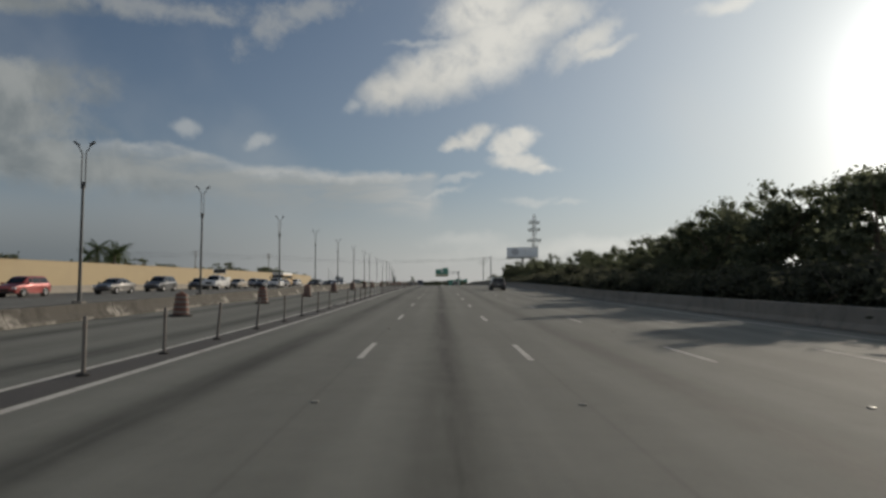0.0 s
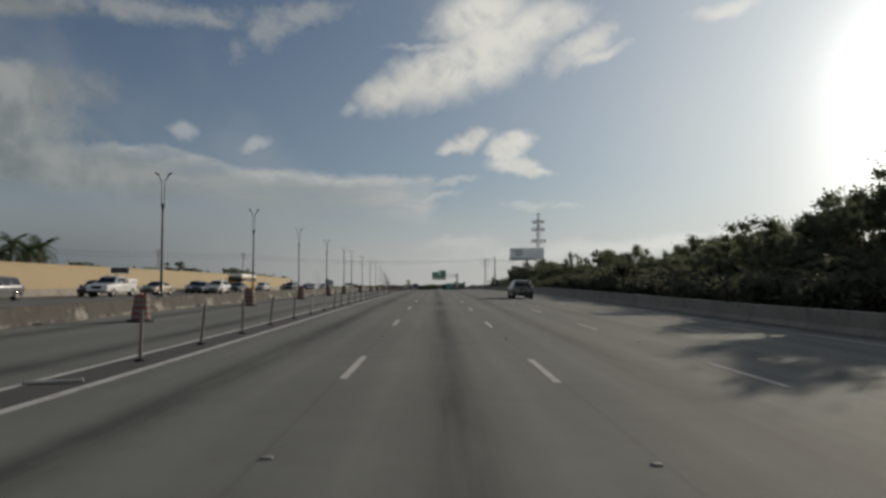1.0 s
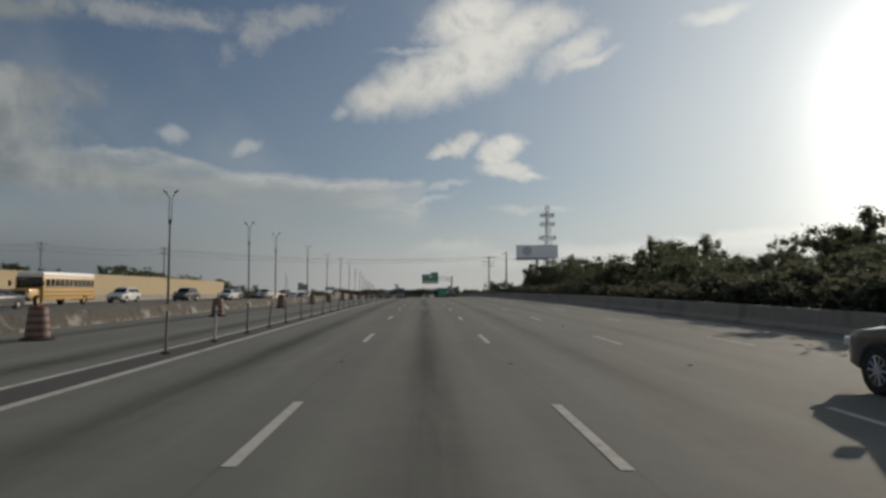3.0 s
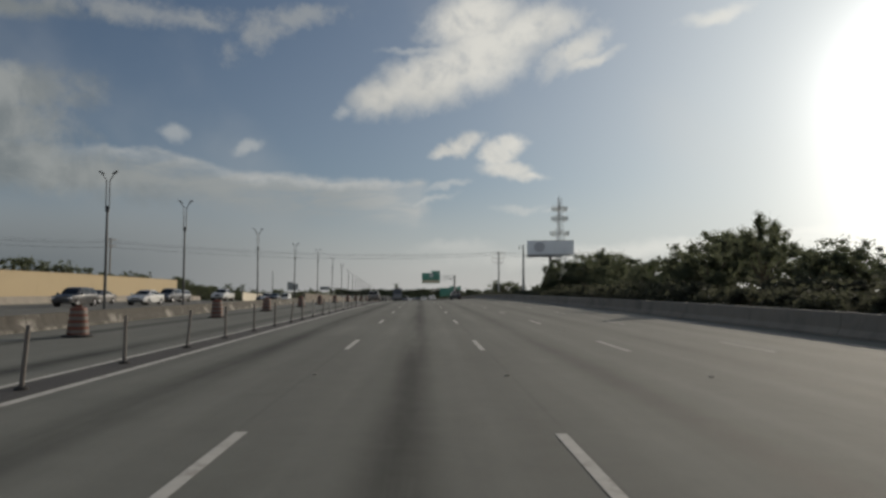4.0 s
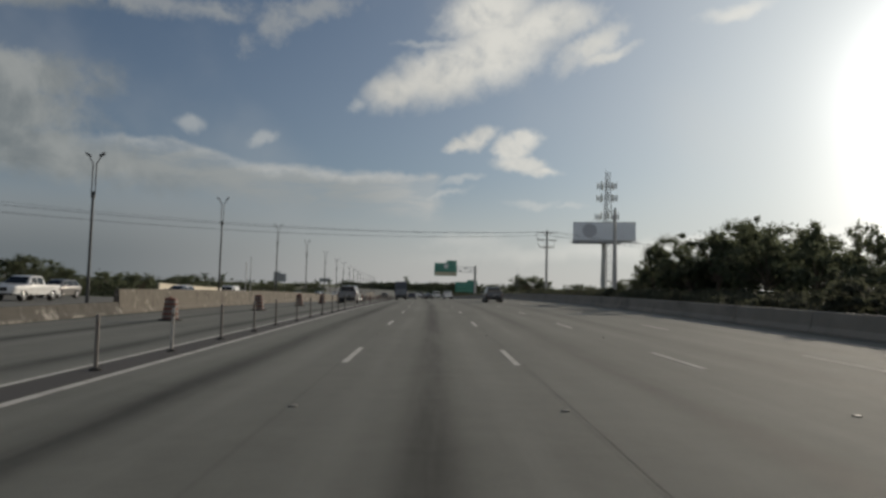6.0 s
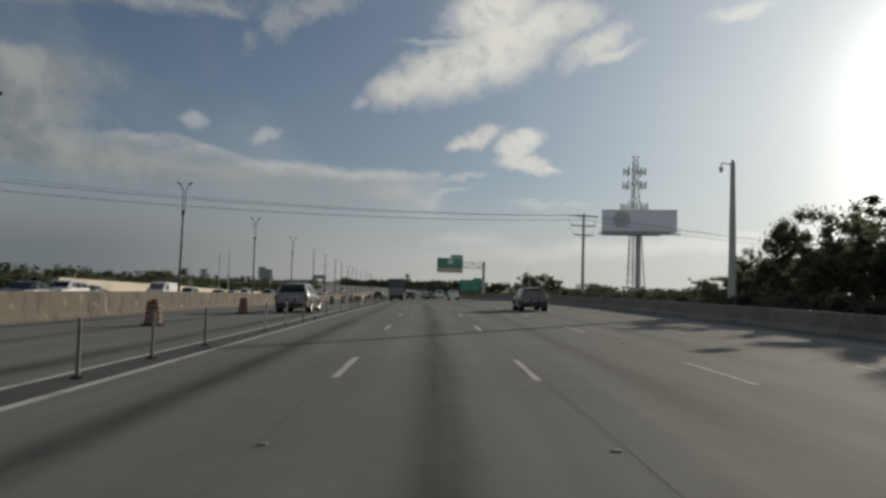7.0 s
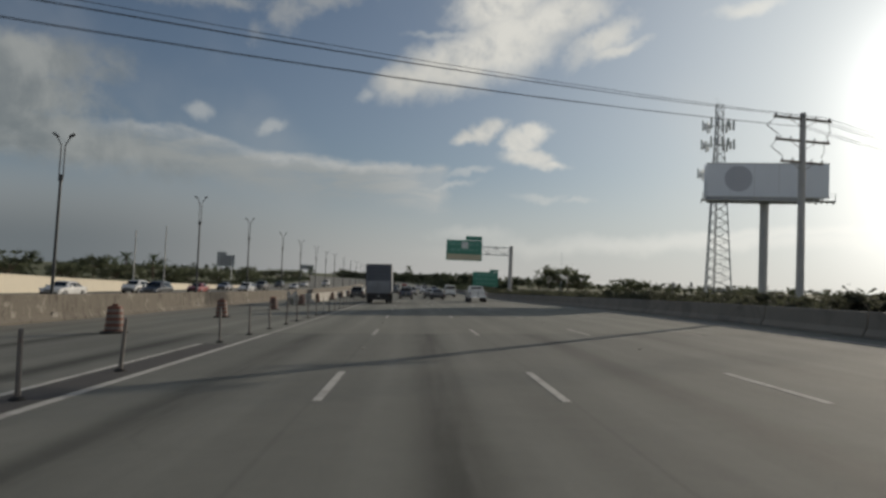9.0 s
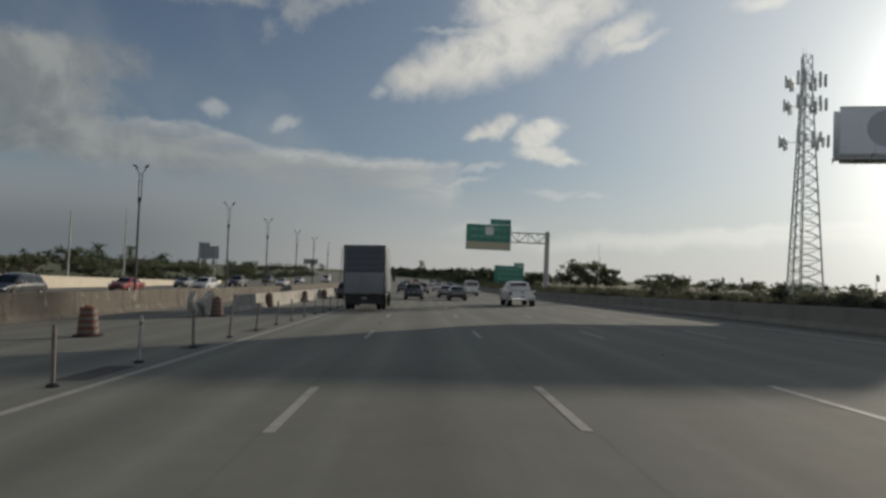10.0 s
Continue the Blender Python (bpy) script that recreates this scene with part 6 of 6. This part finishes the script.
def palm(seed, height):
    r = random.Random(seed)
    d = thing("palm", "palm with a ragged crown of drooping fronds", "palm", group="palms")
    bm = bmesh.new()
    pts = [Vector((0.25 * math.sin(t * 1.5), 0, t * height * 0.82)) for t in np.linspace(0, 1, 7)]
    pts[0].z = -0.3
    for a, b in zip(pts, pts[1:]):
        tube(bm, a, b, 0.20, 0.17, 10)
    part("trunk", bm, "bark", d)
    top = pts[-1]
    verts, faces = [], []
    for i in range(26):
        a = i * 2.399
        rise = r.uniform(-0.7, 2.0)
        long = height * 0.25 * r.uniform(0.85, 1.15)
        spine = []
        for j in range(9):
            t = j / 8
            spine.append(top + Vector((math.cos(a) * long * t, math.sin(a) * long * t, long * (rise * t - 0.85 * t * t))))
        side = Vector((-math.sin(a), math.cos(a), 0))
        for j in range(8):
            for sx in (-1, 1):
                for h in (0.0, 0.5):
                    p = spine[j].lerp(spine[j + 1], h)
                    w = long * 0.26 * math.sin(math.pi * min(1, (j + h + 1) / 9.5)) + 0.05
                    tip = p + side * sx * w + Vector((math.cos(a) * w * 0.5, math.sin(a) * w * 0.5, -w * 0.45))
                    q = p + (spine[j + 1] - spine[j]) * 0.30
                    k = len(verts)
                    verts += [p, q, tip]
                    faces.append((k, k + 1, k + 2))
    me = bpy.data.meshes.new("crown")
    me.from_pydata([tuple(v) for v in verts], [], faces)
    me.materials.append(M["frond"])
    ob = new("crown", me)
    ob.parent = d
    return d


def bush(seed, height, length, mat="leaf_dry", leaves=3400):
    r = random.Random(seed)
    d = thing("shrub", "dense dull green shrub beside the barrier", "shrub", group="shrubs")
    bm = bmesh.new()
    centres = []
    for i in range(8):
        x, y = r.gauss(0, 0.5), r.uniform(-length / 2, length / 2)
        z = height * r.uniform(0.35, 0.8)
        tube(bm, (0, 0, -0.2), (x, y, z), 0.04, 0.015, 5)
        for k in range(3):
            centres.append((x + r.gauss(0, 0.35), y + r.gauss(0, 0.4), z * r.uniform(0.35, 1.05), height * r.uniform(0.16, 0.30)))
    part("branchwork", bm, "bark", d)
    v, f = leaf_cloud(centres, leaves, 0.13, seed, 0.9)
    ob = new("foliage", leaf_mesh("foliage", v, f, mat))
    ob.parent = d
    return d


TREES = [broad_tree(11, 10.0, 3.6), broad_tree(12, 10.0, 4.4), broad_tree(13, 10.0, 3.0), broad_tree(14, 10.0, 4.8)]
FAR_TREES = [broad_tree(15, 10.0, 4.2, 2600, 0.27), broad_tree(16, 10.0, 3.4, 2600, 0.27), broad_tree(17, 10.0, 4.8, 2600, 0.27)]
SHRUBS = [bush(31, 2.6, 5.5), bush(32, 2.2, 6.0), bush(33, 3.0, 5.0)]
PALMS = [palm(41, 8.0), palm(42, 7.0)]
used = set()


def plant(kinds, i, x, y, height, base_height, turn, wide=1.0, z=None):
    ob = kinds[i % len(kinds)]
    k = height / base_height
    m = pose(x, y, (ground_z(x, y) if z is None else z), 0, 0, turn) @ Matrix.Diagonal((k * wide, k * wide, k, 1))
    if ob.name not in used:
        used.add(ob.name)
        ob.matrix_basis = m
        return ob
    o = copy_thing(ob, Matrix.Identity(4))
    o.matrix_basis = m
    return o


def right_trees():
    r = random.Random(5)
    i = 0
    # tall belt close to the road, falling away along it
    for s, l, h in [(40, 27, 8.6), (44, 31, 9.3), (49, 25, 8.0), (52, 29, 9.2), (57, 33, 10.0), (59, 25, 8.2), (63, 29, 8.9), (68, 33, 10.4), (69, 25.5, 7.2), (73, 29, 8.1),
                    (77, 33, 8.3), (79, 26, 6.6), (84, 30, 7.2), (87, 35, 7.6), (90, 27, 5.6), (96, 31, 6.0), (101, 36, 7.0), (104, 28, 4.8), (110, 33, 5.5),
                    (106, 47, 9.0), (112, 52, 9.6), (118, 46, 8.8), (124, 50, 9.5), (130, 55, 10), (136, 48, 9.0), (142, 53, 10.0), (148, 58, 10.5), (154, 52, 10), (160, 57, 11.0), (166, 53, 9.5), (172, 60, 10.0), (120, 36, 5.0), (132, 38, 5.2), (146, 40, 5.0), (158, 41, 5.2), (170, 42, 5.5),
                    (196, 46, 10.6), (203, 45, 10.4), (208, 50, 11.0), (214, 59, 12.0), (220, 55, 8.8), (226, 62, 11.5), (182, 48, 6), (190, 40, 5.5), (200, 38, 5.5),
                    (224, 36, 8.2), (229, 34, 9.4), (234, 37, 9.0), (238, 43, 8.3), (234, 47, 8.0), (243, 50, 8.2), (247, 56, 8.4), (241, 36, 6.5), (250, 44, 6.8), (256, 52, 7.0), (216, 31, 5.0), (224, 29, 4.6), (236, 30, 4.5), (247, 33, 4.6), (256, 37, 4.8), (262, 45, 5.5), (268, 52, 5.5)]:
        p = road(s, l)
        plant(TREES, i, p.x, p.y, h * r.uniform(0.97, 1.05), 10.0, r.uniform(0, 360), r.uniform(1.0, 1.35) if h > 6.5 else r.uniform(1.3, 1.7))
        i += 1
    # a closed lower belt behind the shrubs
    belt = [(92, 5.0), (126, 4.6), (145, 5.0), (152, 5.7), (160, 6.5), (166, 6.4), (172, 5.2), (180, 4.3), (196, 4.0), (201, 5.3), (208, 6.5), (214, 7.7), (223, 7.3), (232, 5.4), (243, 3.8), (249, 2.6)]
    s = 94.0
    while s < 249:
        h = float(np.interp(s, [q[0] for q in belt], [q[1] for q in belt])) * r.uniform(0.88, 1.04)
        tall = r.random() < 0.28
        p = road(s, 27.5 + r.uniform(-2.5, 2.5))
        plant(TREES, i, p.x, p.y, h * (r.uniform(1.12, 1.30) if tall else r.uniform(0.74, 0.95)), 10.0, r.uniform(0, 360), r.uniform(0.65, 0.9) if tall else r.uniform(1.25, 1.7))
        i += 1
        s += r.uniform(2.4, 3.8)
    # far groups
    for x, y, h in [(48, 545, 9), (53, 541, 12.5), (57, 548, 11), (62, 540, 9), (44, 552, 7), (66, 495, 6.5), (72, 500, 7.5), (78, 505, 7), (90, 500, 6), (100, 490, 6), (112, 480, 6), (124, 470, 6), (60, 470, 4.5), (84, 430, 5), (96, 400, 5), (108, 380, 5), (120, 360, 5.5), (135, 350, 6), (84, 520, 6),
                    (30, 560, 5), (22, 600, 6), (34, 590, 6.5), (40, 640, 7), (14, 640, 6), (150, 440, 7), (160, 420, 7), (175, 400, 7)]:
        plant(FAR_TREES, i, x, y, h * 1.22, 10.0, r.uniform(0, 360), r.uniform(1.2, 1.6), ground_z(x, y) - h * 0.22)
        i += 1


right_trees()


def shrubs():
    r = random.Random(6)
    i = 0
    s = 16.0
    while s < 420:
        l = 16.6 + r.uniform(0, 0.8)
        h = (r.uniform(1.7, 2.3) + (0.5 if s < 120 else 0)) * (0.74 if s > 190 else 1.0)
        p = road(s, l)
        plant(SHRUBS, i, p.x, p.y, h, 2.5, math.degrees(heading(s)) + r.uniform(-12, 12), 1.25)
        i += 1
        if s > 190 or s < 125 or i % 2 == 0:
            for k in range(2 if s > 190 else 1):
                p = road(s + r.uniform(-1, 1), l + r.uniform(3.2, 5.5) + 4.5 * k)
                grow = r.uniform(0.95, 1.15) + 0.12 * k if s > 190 else r.uniform(1.0, 1.5)
                plant(SHRUBS, i + 1 + k, p.x, p.y, h * grow, 2.5, math.degrees(heading(s)) + r.uniform(-28, 28), 1.8)
        s += 3.7 if s < 190 else 2.7


shrubs()


def left_plants():
    r = random.Random(9)
    i = 0
    for x, y, h in [(-72, 139, 10.4), (-67, 136, 9.8), (-70, 143, 10.2), (-75, 141, 9.8), (-69, 138, 9.0), (-92.5, 440, 9.0), (-98, 433, 8.3)]:
        plant(PALMS, i, x, y, h, 8.0, r.uniform(0, 360), 1.15)
        i += 1
    for x, y, h in [(35.3, 210.5, 6.3), (-112, 455, 7.0), (-118, 462, 7.2), (-84, 470, 6.0), (-60, 520, 7.5), (-30, 760, 13)]:
        plant(PALMS, i, x, y, h, 8.0, r.uniform(0, 360), 1.0)
        i += 1
    # tops of shrubs and trees behind the sound wall
    for s, l, h in [(20, -50, 4.6), (34, -49, 4.3), (52, -50, 4.5), (75, -50, 4.7), (92, -49, 4.5), (110, -50, 5.2), (118, -49, 4.6), (140, -49, 4.5), (152, -50, 5.6), (160, -49, 4.9), (171, -50, 4.5), (186, -49, 5.2), (191, -50, 5.8), (196, -49, 5.6), (203, -49, 4.8), (212, -50, 4.6), (224, -50, 5.0)]:
        p = road(s, l)
        plant(FAR_TREES, i, p.x, p.y, h, 10.0, r.uniform(0, 360), r.uniform(1.0, 1.5))
        i += 1
    for s, l, h in [(235, -46, 4.6), (240, -47, 4.4), (246, -48, 3.8), (252, -50, 3.4)]:
        p = road(s, l)
        plant(TREES, i, p.x, p.y, h, 10.0, r.uniform(0, 360), 1.7)
        i += 1
    for k in range(64):
        s = r.uniform(258, 640)
        l = r.uniform(-118, -50)
        p = road(s, l)
        h = r.uniform(3.6, 6.0) * (1 + (s - 258) / 900)
        plant(FAR_TREES, i, p.x, p.y, h, 10.0, r.uniform(0, 360), r.uniform(1.2, 1.8), p.z - 0.3 * h)
        i += 1
    for s, l, h in [(447, -98, 7.2), (268, -66, 5.2), (275, -62, 4.8), (300, -58, 5), (340, -62, 5.2)]:
        p = road(s, l)
        plant(FAR_TREES, i, p.x, p.y, h, 10.0, r.uniform(0, 360), 1.7)
        i += 1


left_plants()


def far_hedges():
    """Low growth along both sides of the far road, one mesh of leaf clumps."""
    r = random.Random(8)
    centres = []
    for side, a, b, near, tall in ((-1, 250, 640, 45.0, 0.95), (1, 420, 700, 16.8, 1.9)):
        s = a
        while s < b:
            grow = 1 + (s - a) / 500
            p = road(s, side * (near + r.uniform(0, 6)))
            h = tall * grow * r.uniform(0.7, 1.35)
            for k in range(4):
                centres.append((p.x + r.gauss(0, 1.0), p.y + r.gauss(0, 1.2), p.z + h * r.uniform(0.1, 0.75), h * r.uniform(0.35, 0.6)))
            s += 1.5
    v, f = leaf_cloud(centres, 42000, 0.20, 79, 0.9)
    ob = new("far_hedge", leaf_mesh("far_hedge", v, f, "leaf_far_shaded"))
    tagged(ob, "low scrubby growth along the far road", "hedge", kind="stuff")


far_hedges()


def far_woods():
    """The low wooded skyline where the plain ends, one mesh of leaf clumps."""
    r = random.Random(77)
    centres = []
    for k in range(460):
        a = radians(r.uniform(-75, 75))
        dist = r.uniform(700, 1100)
        x, y = math.sin(a) * dist - 40, math.cos(a) * dist
        l = x - float(np.interp(y, _y, _x))
        h = r.uniform(3.0, 8.5)
        if -75 < l < 35:
            continue
        for j in range(3):
            centres.append((x + r.gauss(0, 5), y + r.gauss(0, 5), h * r.uniform(0.1, 0.9) - 2.2, r.uniform(2.5, 5.0)))
    # the nearer edge of the wood on the outside of the bend
    for k in range(260):
        s = r.uniform(500, 900)
        p = road(s, r.uniform(20, 46))
        h = r.uniform(3.5, 7.0)
        for j in range(3):
            centres.append((p.x + r.gauss(0, 2), p.y + r.gauss(0, 2), p.z + h * r.uniform(0.1, 0.85), r.uniform(1.4, 2.6)))
    v, f = leaf_cloud(centres, 150000, 0.85, 78, 0.8)
    ob = new("far_woods", leaf_mesh("far_woods", v, f, "leaf_far_shaded"))
    tagged(ob, "low dark line of distant trees on the horizon", "woods", kind="stuff")


far_woods()
